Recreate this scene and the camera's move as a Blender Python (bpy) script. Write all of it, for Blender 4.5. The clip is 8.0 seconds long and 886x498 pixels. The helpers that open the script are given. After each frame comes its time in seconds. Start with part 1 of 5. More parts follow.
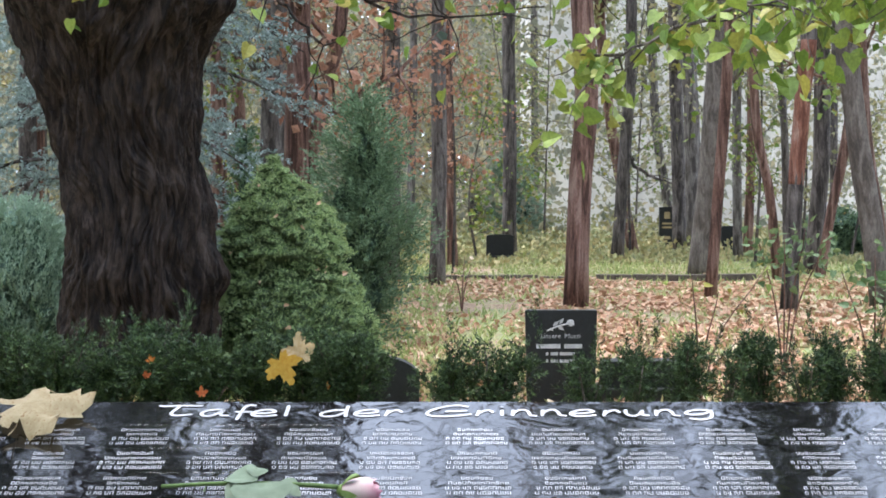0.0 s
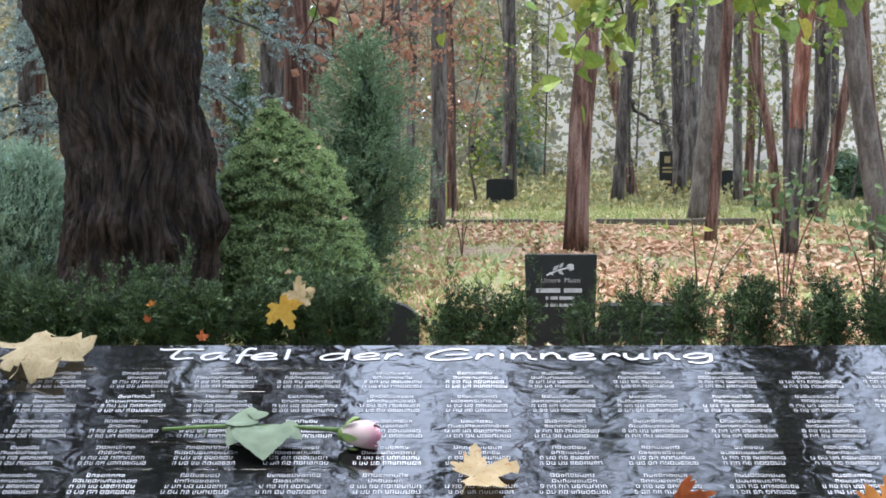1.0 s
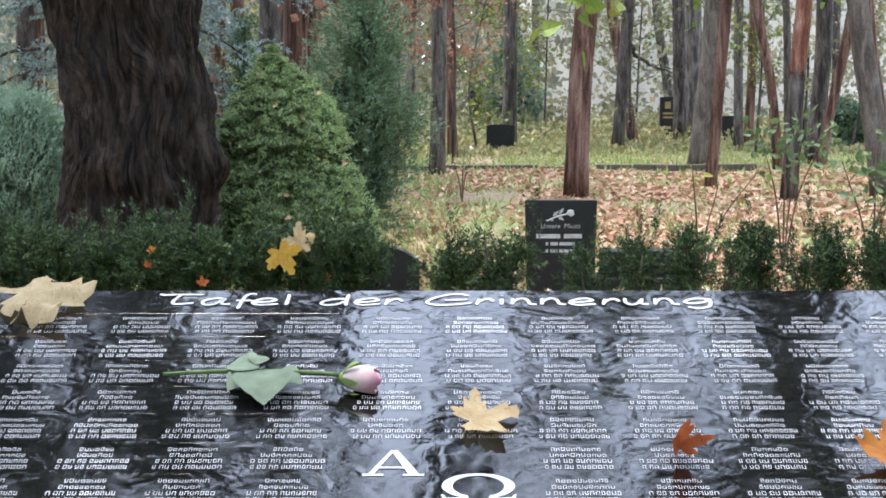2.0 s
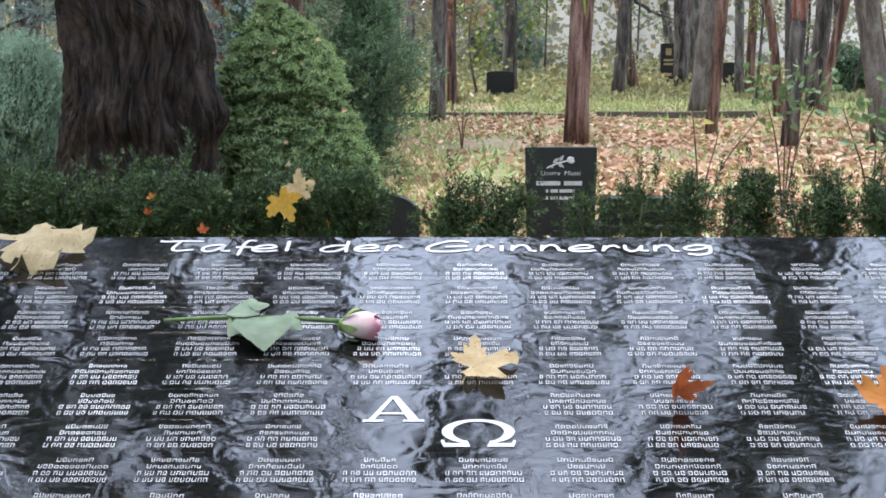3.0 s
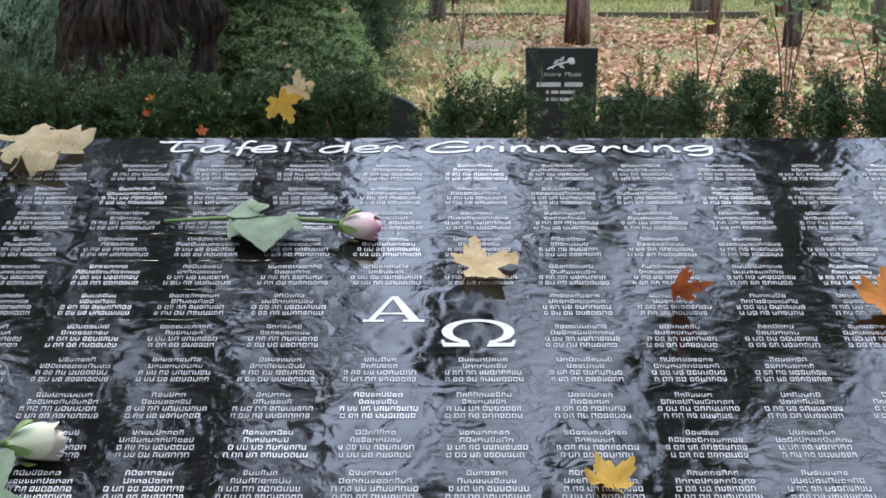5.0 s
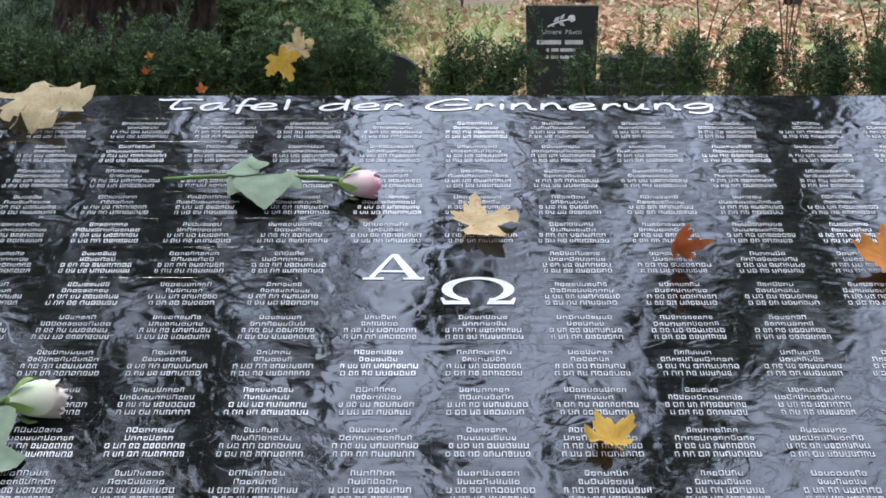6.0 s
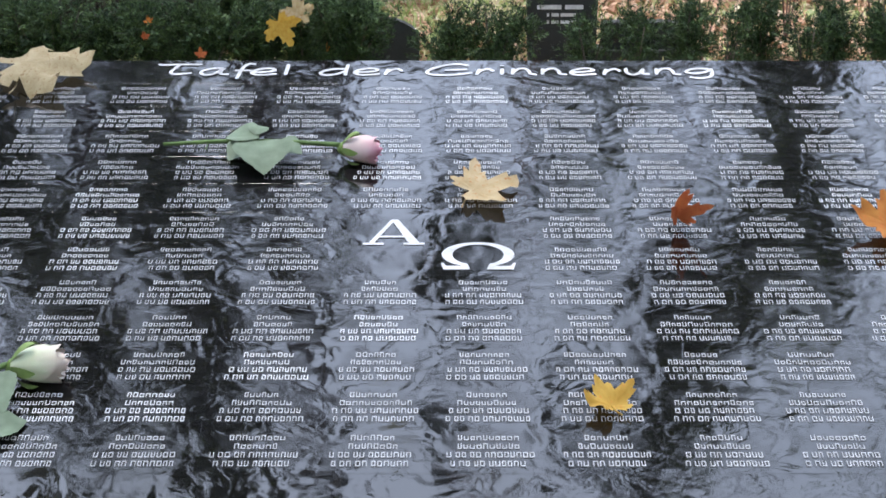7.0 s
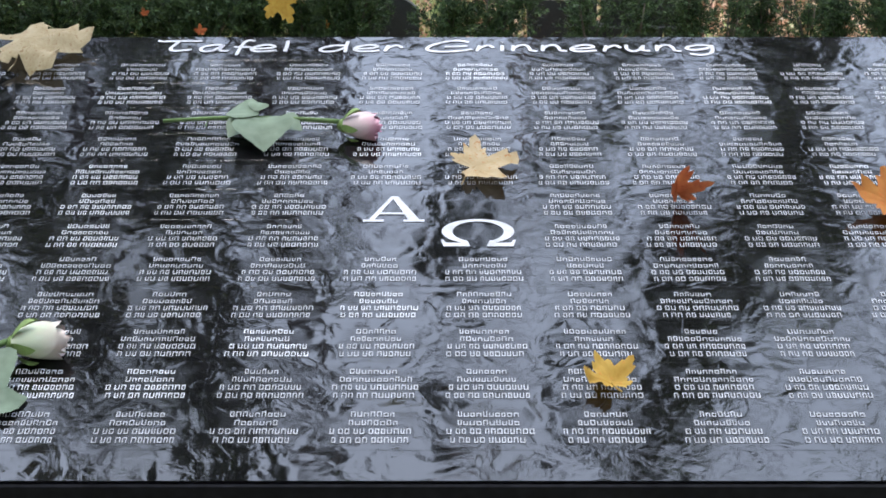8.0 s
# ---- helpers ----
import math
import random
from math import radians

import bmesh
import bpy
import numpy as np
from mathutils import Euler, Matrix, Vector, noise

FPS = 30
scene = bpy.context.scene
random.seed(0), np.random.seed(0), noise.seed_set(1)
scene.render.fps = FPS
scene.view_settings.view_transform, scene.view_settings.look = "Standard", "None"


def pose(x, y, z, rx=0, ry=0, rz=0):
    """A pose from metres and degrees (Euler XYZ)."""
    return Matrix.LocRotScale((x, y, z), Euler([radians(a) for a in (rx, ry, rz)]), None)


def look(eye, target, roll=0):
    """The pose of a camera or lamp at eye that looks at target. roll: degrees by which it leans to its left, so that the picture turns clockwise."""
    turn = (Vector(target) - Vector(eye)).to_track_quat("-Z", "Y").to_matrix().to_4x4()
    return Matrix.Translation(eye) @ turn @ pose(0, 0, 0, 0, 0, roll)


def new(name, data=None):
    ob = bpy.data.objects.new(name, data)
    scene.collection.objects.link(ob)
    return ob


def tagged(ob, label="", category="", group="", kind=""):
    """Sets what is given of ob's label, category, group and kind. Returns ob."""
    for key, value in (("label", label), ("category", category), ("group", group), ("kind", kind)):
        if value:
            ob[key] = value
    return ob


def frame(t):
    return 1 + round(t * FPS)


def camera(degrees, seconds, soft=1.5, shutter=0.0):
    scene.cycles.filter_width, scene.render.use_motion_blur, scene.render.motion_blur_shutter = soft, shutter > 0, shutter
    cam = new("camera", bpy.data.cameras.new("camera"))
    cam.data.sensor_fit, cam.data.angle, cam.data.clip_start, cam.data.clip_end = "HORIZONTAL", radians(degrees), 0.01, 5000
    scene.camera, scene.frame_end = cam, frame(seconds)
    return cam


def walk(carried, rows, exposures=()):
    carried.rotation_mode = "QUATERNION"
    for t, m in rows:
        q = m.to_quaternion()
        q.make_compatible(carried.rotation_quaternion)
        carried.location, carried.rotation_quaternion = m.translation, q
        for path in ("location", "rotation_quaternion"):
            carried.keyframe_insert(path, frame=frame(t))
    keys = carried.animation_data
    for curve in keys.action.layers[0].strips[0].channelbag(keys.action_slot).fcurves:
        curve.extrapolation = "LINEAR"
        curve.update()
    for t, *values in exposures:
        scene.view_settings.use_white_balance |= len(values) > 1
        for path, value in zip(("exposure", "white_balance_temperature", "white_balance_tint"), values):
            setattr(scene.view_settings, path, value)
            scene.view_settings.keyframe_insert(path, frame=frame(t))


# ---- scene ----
cam = camera(30.0, 8.0, soft=1.75)
# seconds, pitch in degrees, height: the camera tilts down on its stand and sinks a few millimetres
TILTS = [
    (0, -2.369, 1.4000),
    (0.5, -3.320, 1.3996),
    (1, -4.294, 1.3992),
    (1.5, -5.240, 1.3988),
    (3, -7.998, 1.3976),
    (3.5, -8.889, 1.3972),
    (4, -9.751, 1.3968),
    (4.5, -10.602, 1.3965),
    (6, -12.839, 1.3955),
    (6.5, -13.492, 1.3952),
    (7, -14.029, 1.3950),
    (7.5, -14.507, 1.3948),
    (8, -14.823, 1.3947),
]
# the film camera stops down as the bright plaque fills its view
walk(cam, [(t, pose(0, 0, z, 90 + p, 0, 0)) for t, p, z in TILTS],
     [(0, 1.58), (1.5, 1.6), (3, 1.6), (3.5, 1.48), (4, 1.36), (4.5, 1.29), (6, 1.3), (8, 1.32)])

# ---------------------------------------------------------------- light
world = bpy.data.worlds.new("overcast_sky")
scene.world = world
world.use_nodes = True
wn, wl = world.node_tree.nodes, world.node_tree.links
sky = wn.new("ShaderNodeTexSky")
sky.sky_type = "NISHITA"
sky.sun_disc = False
sky.sun_elevation, sky.sun_rotation = radians(80), radians(-68)
sky.air_density, sky.dust_density = 1.0, 4.0
bright = wn.new("ShaderNodeMixRGB")
bright.blend_type = "MIX"
bright.inputs[0].default_value = 0.75
bright.inputs[2].default_value = (12.8, 15.0, 19.6, 1)
wl.new(sky.outputs[0], bright.inputs[1])
wl.new(bright.outputs[0], wn["Background"].inputs[0])
wn["Background"].inputs[1].default_value = 0.12
sun = new("sun", bpy.data.lights.new("sun", "SUN"))
sun.data.energy, sun.data.angle, sun.data.color = 2.0, radians(16), (1.0, 0.95, 0.89)
sun.matrix_world = look((-5, 2, 30), (0, 0, 0))


# ---------------------------------------------------------------- materials
def nodes_of(name):
    m = bpy.data.materials.new(name)
    m.use_nodes = True
    return m, m.node_tree.nodes, m.node_tree.links, m.node_tree.nodes["Principled BSDF"]


def ramp_of(n, stops):
    r = n.new("ShaderNodeValToRGB")
    while len(r.color_ramp.elements) < len(stops):
        r.color_ramp.elements.new(0.5)
    for e, (p, c) in zip(r.color_ramp.elements, stops):
        e.position, e.color = p, (*c, 1)
    return r


def noise_of(n, l, scale, detail=6.0, stretch=(1, 1, 1), rough=0.6, distortion=0.0):
    co = n.new("ShaderNodeTexCoord")
    mp = n.new("ShaderNodeMapping")
    mp.inputs["Scale"].default_value = stretch
    tx = n.new("ShaderNodeTexNoise")
    tx.inputs["Scale"].default_value, tx.inputs["Detail"].default_value = scale, detail
    tx.inputs["Roughness"].default_value, tx.inputs["Distortion"].default_value = rough, distortion
    l.new(co.outputs["Object"], mp.inputs[0])
    l.new(mp.outputs[0], tx.inputs["Vector"])
    return tx


def mixed(n, l, a, b, fac, kind="MIX"):
    x = n.new("ShaderNodeMixRGB")
    x.blend_type = kind
    for sock, v in ((x.inputs[0], fac), (x.inputs[1], a), (x.inputs[2], b)):
        if isinstance(v, (int, float)):
            sock.default_value = v
        elif isinstance(v, tuple):
            sock.default_value = (*v, 1)
        else:
            l.new(v, sock)
    return x.outputs[0]


def bumped(n, l, bsdf, height, strength, distance):
    b = n.new("ShaderNodeBump")
    b.inputs["Strength"].default_value, b.inputs["Distance"].default_value = strength, distance
    l.new(height, b.inputs["Height"])
    l.new(b.outputs[0], bsdf.inputs["Normal"])


def plain(name, c1, c2, scale=20.0, rough=0.7, bump=0.3, dist=0.004, stretch=(1, 1, 1), metal=0.0):
    m, n, l, p = nodes_of(name)
    fine = noise_of(n, l, scale, 8, stretch)
    big = noise_of(n, l, scale * 0.12, 4, stretch)
    col = ramp_of(n, [(0.3, c1), (0.7, c2)])
    l.new(fine.outputs[0], col.inputs[0])
    dim = ramp_of(n, [(0.3, (0.7, 0.7, 0.7)), (0.7, (1.15, 1.15, 1.15))])
    l.new(big.outputs[0], dim.inputs[0])
    l.new(mixed(n, l, col.outputs[0], dim.outputs[0], 1.0, "MULTIPLY"), p.inputs["Base Color"])
    p.inputs["Roughness"].default_value, p.inputs["Metallic"].default_value = rough, metal
    bumped(n, l, p, fine.outputs[0], bump, dist)
    return m


def bark(name, dark, mid, light, scale=9.0, flat=0.16, peel=None, grooves=1.0):
    m, n, l, p = nodes_of(name)
    ridge = noise_of(n, l, scale, 8, (1, 1, flat), 0.65, 0.6)
    fine = noise_of(n, l, scale * 6, 6, (1, 1, 0.4), 0.7)
    blot = noise_of(n, l, 1.3, 4, (1, 1, 0.5))
    col = ramp_of(n, [(0.4, dark), (0.5, mid), (0.62, light)])
    l.new(ridge.outputs[0], col.inputs[0])
    out = col.outputs[0]
    if peel:
        k = ramp_of(n, [(0.5, (0, 0, 0)), (0.6, (1, 1, 1))])
        l.new(blot.outputs[0], k.inputs[0])
        out = mixed(n, l, out, peel, k.outputs[0])
    k2 = ramp_of(n, [(0.3, (0.6, 0.6, 0.6)), (0.7, (1.25, 1.25, 1.25))])
    l.new(fine.outputs[0], k2.inputs[0])
    l.new(mixed(n, l, out, k2.outputs[0], 1.0, "MULTIPLY"), p.inputs["Base Color"])
    p.inputs["Roughness"].default_value = 0.8
    p.inputs["Specular IOR Level"].default_value = 0.2
    bumped(n, l, p, mixed(n, l, ridge.outputs[0], fine.outputs[0], 0.25), 0.9 * grooves, 0.05)
    return m


def leafy(name, colours, rough=0.55, through_light=0.35, gloss=0.3, patchy=0.0):
    m, n, l, p = nodes_of(name)
    geo = n.new("ShaderNodeNewGeometry")
    r = ramp_of(n, [(i / max(1, len(colours) - 1), c) for i, c in enumerate(colours)])
    l.new(geo.outputs["Random Per Island"], r.inputs[0])
    spots = noise_of(n, l, 60, 4)
    k = ramp_of(n, [(0.3, (0.7, 0.7, 0.7)), (0.65, (1.15, 1.15, 1.15))])
    l.new(spots.outputs[0], k.inputs[0])
    c = mixed(n, l, r.outputs[0], k.outputs[0], 1.0, "MULTIPLY")
    if patchy:
        # older and younger growth in patches
        grow = noise_of(n, l, patchy, 3)
        k = ramp_of(n, [(0.36, (0.42, 0.5, 0.5)), (0.64, (1.4, 1.35, 1.15))])
        l.new(grow.outputs[0], k.inputs[0])
        c = mixed(n, l, c, k.outputs[0], 1.0, "MULTIPLY")
    l.new(c, p.inputs["Base Color"])
    p.inputs["Roughness"].default_value = rough
    p.inputs["Specular IOR Level"].default_value = gloss
    t = n.new("ShaderNodeBsdfTranslucent")
    l.new(c, t.inputs[0])
    mx = n.new("ShaderNodeMixShader")
    mx.inputs[0].default_value = through_light
    l.new(p.outputs[0], mx.inputs[1])
    l.new(t.outputs[0], mx.inputs[2])
    l.new(mx.outputs[0], n["Material Output"].inputs[0])
    return m


def wet_granite(name, etched):
    # polished stone under rain water: smooth film with curled rims; etched fields hold it as a dull skin
    m, n, l, p = nodes_of(name)
    place = n.new("ShaderNodeNewGeometry").outputs["Position"]

    def tex(scale, detail, distortion):
        t = n.new("ShaderNodeTexNoise")
        t.inputs["Scale"].default_value, t.inputs["Detail"].default_value, t.inputs["Distortion"].default_value = scale, detail, distortion
        l.new(place, t.inputs["Vector"])
        return t.outputs[0]

    col = ramp_of(n, [(0.35, (0.002, 0.002, 0.0022)), (0.62, (0.005, 0.005, 0.0055)), (0.75, (0.016, 0.016, 0.018))])
    l.new(tex(420, 3, 0), col.inputs[0])
    l.new(col.outputs[0], p.inputs["Base Color"])
    p.inputs["IOR"].default_value = 1.62
    swell = tex(21, 1, 1.0)
    film = tex(60, 4, 1.6)
    wet = ramp_of(n, [(0.44, (0.15, 0.15, 0.15)), (0.62, (1, 1, 1))])
    l.new(tex(8, 3, 0.8), wet.inputs[0])
    curl = mixed(n, l, (0.5, 0.5, 0.5), film, wet.outputs[0])
    # the water stands in puddles with a steep rim
    puddle = ramp_of(n, [(0.47, (0, 0, 0)), (0.53, (1, 1, 1))])
    l.new(tex(15, 5, 1.4), puddle.inputs[0])
    bumped(n, l, p, mixed(n, l, swell, mixed(n, l, curl, puddle.outputs[0], 0.25), 0.24), 1.0, 0.00095)
    p.inputs["Roughness"].default_value = 0.045
    if etched:
        sep = n.new("ShaderNodeSeparateXYZ")
        l.new(n.new("ShaderNodeTexCoord").outputs["Object"], sep.inputs[0])

        def sums(kind, a, b):
            q = n.new("ShaderNodeMath")
            q.operation = kind
            for sock, v in zip(q.inputs, (a, b)):
                if isinstance(v, (int, float)):
                    sock.default_value = v
                else:
                    l.new(v, sock)
            return q.outputs[0]

        u = sums("MULTIPLY", sums("ABSOLUTE", sep.outputs[0], 0), 1 / 0.045)
        v = sums("MULTIPLY", sums("ABSOLUTE", sep.outputs[1], 0), 1 / 0.0275)
        rough_edge = sums("MULTIPLY", sums("SUBTRACT", tex(34, 3, 0.5), 0.5), 1.1)
        away = sums("ADD", sums("MAXIMUM", u, v), rough_edge)
        field = ramp_of(n, [(0.8, (0.1, 0.1, 0.1)), (1.05, (0.045, 0.045, 0.045))])
        l.new(away, field.inputs[0])
        l.new(field.outputs[0], p.inputs["Roughness"])
    return m


GRANITE = wet_granite("wet_black_granite", False)
GRANITE_ETCHED = wet_granite("wet_etched_granite", True)
STONE_DARK = plain("dark_granite", (0.005, 0.006, 0.006), (0.014, 0.016, 0.015), 120, 0.5, 0.1, 0.001)
STONE_GREY = plain("grey_concrete", (0.10, 0.10, 0.095), (0.2, 0.195, 0.185), 30, 0.85, 0.5, 0.006)
STONE_DARK.node_tree.nodes["Principled BSDF"].inputs["Specular IOR Level"].default_value = 0.3
WHITE_INK = plain("white_engraving", (0.34, 0.34, 0.35), (0.44, 0.44, 0.45), 300, 0.25, 0.1, 0.0003)
DULL_INK = plain("worn_engraving", (0.22, 0.22, 0.225), (0.34, 0.34, 0.345), 260, 0.2, 0.1, 0.0003)
FRESH_INK = plain("fresh_engraving", (0.36, 0.36, 0.365), (0.48, 0.48, 0.485), 260, 0.2, 0.1, 0.0003)
SILVER_INK = plain("silver_engraving", (0.3, 0.3, 0.29), (0.45, 0.45, 0.43), 90, 0.5, 0.1, 0.0005)
BARK_OLD = bark("old_dark_bark", (0.0045, 0.0028, 0.002), (0.019, 0.0122, 0.0085), (0.046, 0.033, 0.025), 16, 0.2)
BARK_RED = bark("red_brown_bark", (0.05, 0.026, 0.019), (0.15, 0.08, 0.06), (0.26, 0.17, 0.135), 12, 0.12)
BARK_GREY = bark("grey_bark", (0.05, 0.042, 0.037), (0.12, 0.105, 0.093), (0.2, 0.18, 0.16), 14, 0.2)
BARK_DARK = bark("dark_bark", (0.03, 0.025, 0.022), (0.08, 0.067, 0.06), (0.15, 0.13, 0.115), 14, 0.2)
BARK_PALE = bark("pale_bark", (0.08, 0.066, 0.055), (0.13, 0.108, 0.09), (0.19, 0.165, 0.14), 10, 0.3, grooves=0.5)
BARK_PEEL = bark("peeling_orange_bark", (0.1, 0.038, 0.024), (0.2, 0.085, 0.055), (0.32, 0.2, 0.155), 12, 0.15)
YEW = leafy("yew_needles", [(0.008, 0.018, 0.009), (0.02, 0.04, 0.018), (0.04, 0.07, 0.03), (0.07, 0.11, 0.045)], 0.55, 0.15, 0.2, 14)
SPRUCE = leafy("spruce_needles", [(0.105, 0.165, 0.062), (0.21, 0.305, 0.125), (0.32, 0.425, 0.195), (0.43, 0.52, 0.275)], 0.6, 0.35, 0.15)
# default core colour, darkened to stand for shade deep in the needles
SPRUCE_CORE = plain("dark_core_shade", (0.012, 0.02, 0.008), (0.03, 0.045, 0.015), 40, 0.9, 0.8, 0.02)
JUNIPER = leafy("juniper_needles", [(0.15, 0.23, 0.16), (0.23, 0.33, 0.235), (0.32, 0.43, 0.32)], 0.6, 0.2)
THUJA = leafy("dark_cypress_scales", [(0.065, 0.115, 0.06), (0.12, 0.19, 0.105), (0.18, 0.27, 0.15)], 0.6, 0.2)
BLUE = leafy("blue_spruce_needles", [(0.14, 0.19, 0.17), (0.24, 0.31, 0.28), (0.34, 0.42, 0.39)], 0.6, 0.2)
LIME = leafy("lime_leaves", [(0.075, 0.13, 0.022), (0.12, 0.19, 0.03), (0.2, 0.25, 0.045), (0.09, 0.15, 0.03), (0.33, 0.28, 0.06)], 0.45, 0.3)
# near-black green that stands for crowns seen against the sky
SILHOUETTE = leafy("dark_silhouette_leaves", [(0.018, 0.028, 0.012), (0.035, 0.05, 0.02), (0.06, 0.07, 0.03)], 0.6, 0.05, 0.2)
COPPER = leafy("copper_leaves", [(0.3, 0.13, 0.08), (0.38, 0.19, 0.12), (0.42, 0.26, 0.17)], 0.6, 0.35)
GOLD = leafy("yellow_green_leaves", [(0.17, 0.19, 0.08), (0.25, 0.25, 0.11), (0.36, 0.3, 0.14), (0.15, 0.17, 0.09)], 0.6, 0.22)
# leaf colours paled towards grey to suggest haze over the far wood
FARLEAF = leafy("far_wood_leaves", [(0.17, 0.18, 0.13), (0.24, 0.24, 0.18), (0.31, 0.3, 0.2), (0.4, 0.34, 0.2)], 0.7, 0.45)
LITTER = leafy("fallen_leaves", [(0.26, 0.135, 0.078), (0.46, 0.26, 0.16), (0.58, 0.4, 0.27), (0.39, 0.21, 0.13), (0.6, 0.5, 0.35)], 0.7, 0.1)
SHRUB = leafy("dull_green_leaves", [(0.07, 0.12, 0.05), (0.1, 0.16, 0.07), (0.14, 0.19, 0.08)], 0.5, 0.35)
GRASS = leafy("grass_blades", [(0.17, 0.23, 0.07), (0.27, 0.33, 0.11), (0.38, 0.41, 0.16), (0.48, 0.42, 0.23)], 0.6, 0.3)


def ground_material():
    m, n, l, p = nodes_of("leafy_ground")
    big = noise_of(n, l, 0.35, 5)
    mid = noise_of(n, l, 2.5, 6)
    fine = noise_of(n, l, 22, 6)
    soil = ramp_of(n, [(0.35, (0.1, 0.07, 0.042)), (0.5, (0.24, 0.155, 0.095)), (0.65, (0.36, 0.25, 0.16))])
    l.new(fine.outputs[0], soil.inputs[0])
    turf = ramp_of(n, [(0.35, (0.12, 0.16, 0.055)), (0.65, (0.27, 0.28, 0.13))])
    l.new(fine.outputs[0], turf.inputs[0])
    k = ramp_of(n, [(0.44, (0, 0, 0)), (0.56, (1, 1, 1))])
    l.new(mixed(n, l, big.outputs[0], mid.outputs[0], 0.45), k.inputs[0])
    l.new(mixed(n, l, turf.outputs[0], soil.outputs[0], k.outputs[0]), p.inputs["Base Color"])
    p.inputs["Roughness"].default_value = 0.9
    bumped(n, l, p, fine.outputs[0], 0.6, 0.03)
    return m


GROUND = ground_material()
PLASTER = plain("pale_plaster", (0.56, 0.53, 0.48), (0.68, 0.65, 0.6), 4, 0.9, 0.15, 0.01)
ROOF = plain("grey_roof_tiles", (0.12, 0.1, 0.09), (0.2, 0.16, 0.14), 6, 0.8, 0.4, 0.02)


# ---------------------------------------------------------------- builders
def thing(name, label, category, at=(0, 0, 0), group="", kind=""):
    ob = new(name)
    ob.empty_display_size = 0.1
    ob.matrix_world = Matrix.Translation(at)
    return tagged(ob, label, category, group, kind)


def put(name, me, material, parent=None, label="", m=None):
    ob = new(name, me)
    if not me.materials:
        me.materials.append(material)
    ob.parent = parent
    if m is not None:
        ob.matrix_basis = m
    return tagged(ob, label) if label else ob


def part(name, bm, material, parent=None, label="", m=None, smooth=False):
    me = bpy.data.meshes.new(name)
    bm.normal_update()
    bm.to_mesh(me)
    bm.free()
    if smooth:
        me.shade_smooth()
    return put(name, me, material, parent, label, m)


def faces_mesh(name, verts, size):
    me = bpy.data.meshes.new(name)
    count = len(verts) // size
    me.from_pydata(verts.tolist(), [], np.arange(count * size).reshape(count, size).tolist())
    return me


def unit(a):
    return a / np.maximum(np.linalg.norm(a, axis=-1, keepdims=True), 1e-9)


def needles(rng, centres, axes, each, length, spread, width, run):
    # tufts of flat needles round short shoots
    c, a = np.repeat(centres, each, 0), np.repeat(unit(axes), each, 0)
    count = len(c)
    side = unit(np.cross(a, rng.normal(size=(count, 3))))
    ang = np.radians(rng.uniform(spread * 0.4, spread, (count, 1)))
    way = a * np.cos(ang) + side * np.sin(ang)
    start = c + a * rng.uniform(0, run, (count, 1))
    ln = length * rng.uniform(0.6, 1.2, (count, 1))
    flat = unit(np.cross(way, rng.normal(size=(count, 3)))) * width / 2
    tip = start + way * ln
    return np.stack([start - flat * 0.6, start + way * ln * 0.5 - flat, tip, start + way * ln * 0.5 + flat], 1).reshape(-1, 3)


LEAF = np.array([(0, 0.06), (0.3, -0.02), (0.48, 0.24), (0.36, 0.62), (0, 1.08), (-0.36, 0.62), (-0.48, 0.24), (-0.3, -0.02)])
BLADE = np.array([(-0.04, 0), (0.04, 0), (0.03, 0.6), (0, 1.0)])
DIAMOND = np.array([(0, 0), (0.42, 0.45), (0, 1.0), (-0.42, 0.45)])


def leaves(rng, points, size, outline=LEAF, droop=0.0, up=0.0, flat=0.0, bend=0.25):
    count = len(points)
    way = rng.normal(size=(count, 3))
    way[:, 2] = way[:, 2] * (1 - flat) + up - droop
    way = unit(way)
    nrm = rng.normal(size=(count, 3)) * (1 - flat)
    nrm[:, 2] += flat * 2
    side = unit(np.cross(way, nrm))
    nrm = np.cross(side, way)
    s = size * rng.uniform(0.6, 1.25, (count, 1))
    out = []
    for u, v in outline:
        out.append(points + (side * u + way * v + nrm * bend * (abs(u) - v * v * 0.5)) * s)
    return np.stack(out, 1).reshape(-1, 3)


def smooth_line(knots, count):
    k = np.array(knots, float)
    t = np.linspace(0, len(k) - 1, count)
    i = np.clip(t.astype(int), 0, len(k) - 2)
    f = (t - i)[:, None]
    g = np.vstack([2 * k[0] - k[1], k, 2 * k[-1] - k[-2]])
    a, b, c, d = g[i], g[i + 1], g[i + 2], g[i + 3]
    return 0.5 * (2 * b + (c - a) * f + (2 * a - 5 * b + 4 * c - d) * f ** 2 + (3 * b - a - 3 * c + d) * f ** 3)


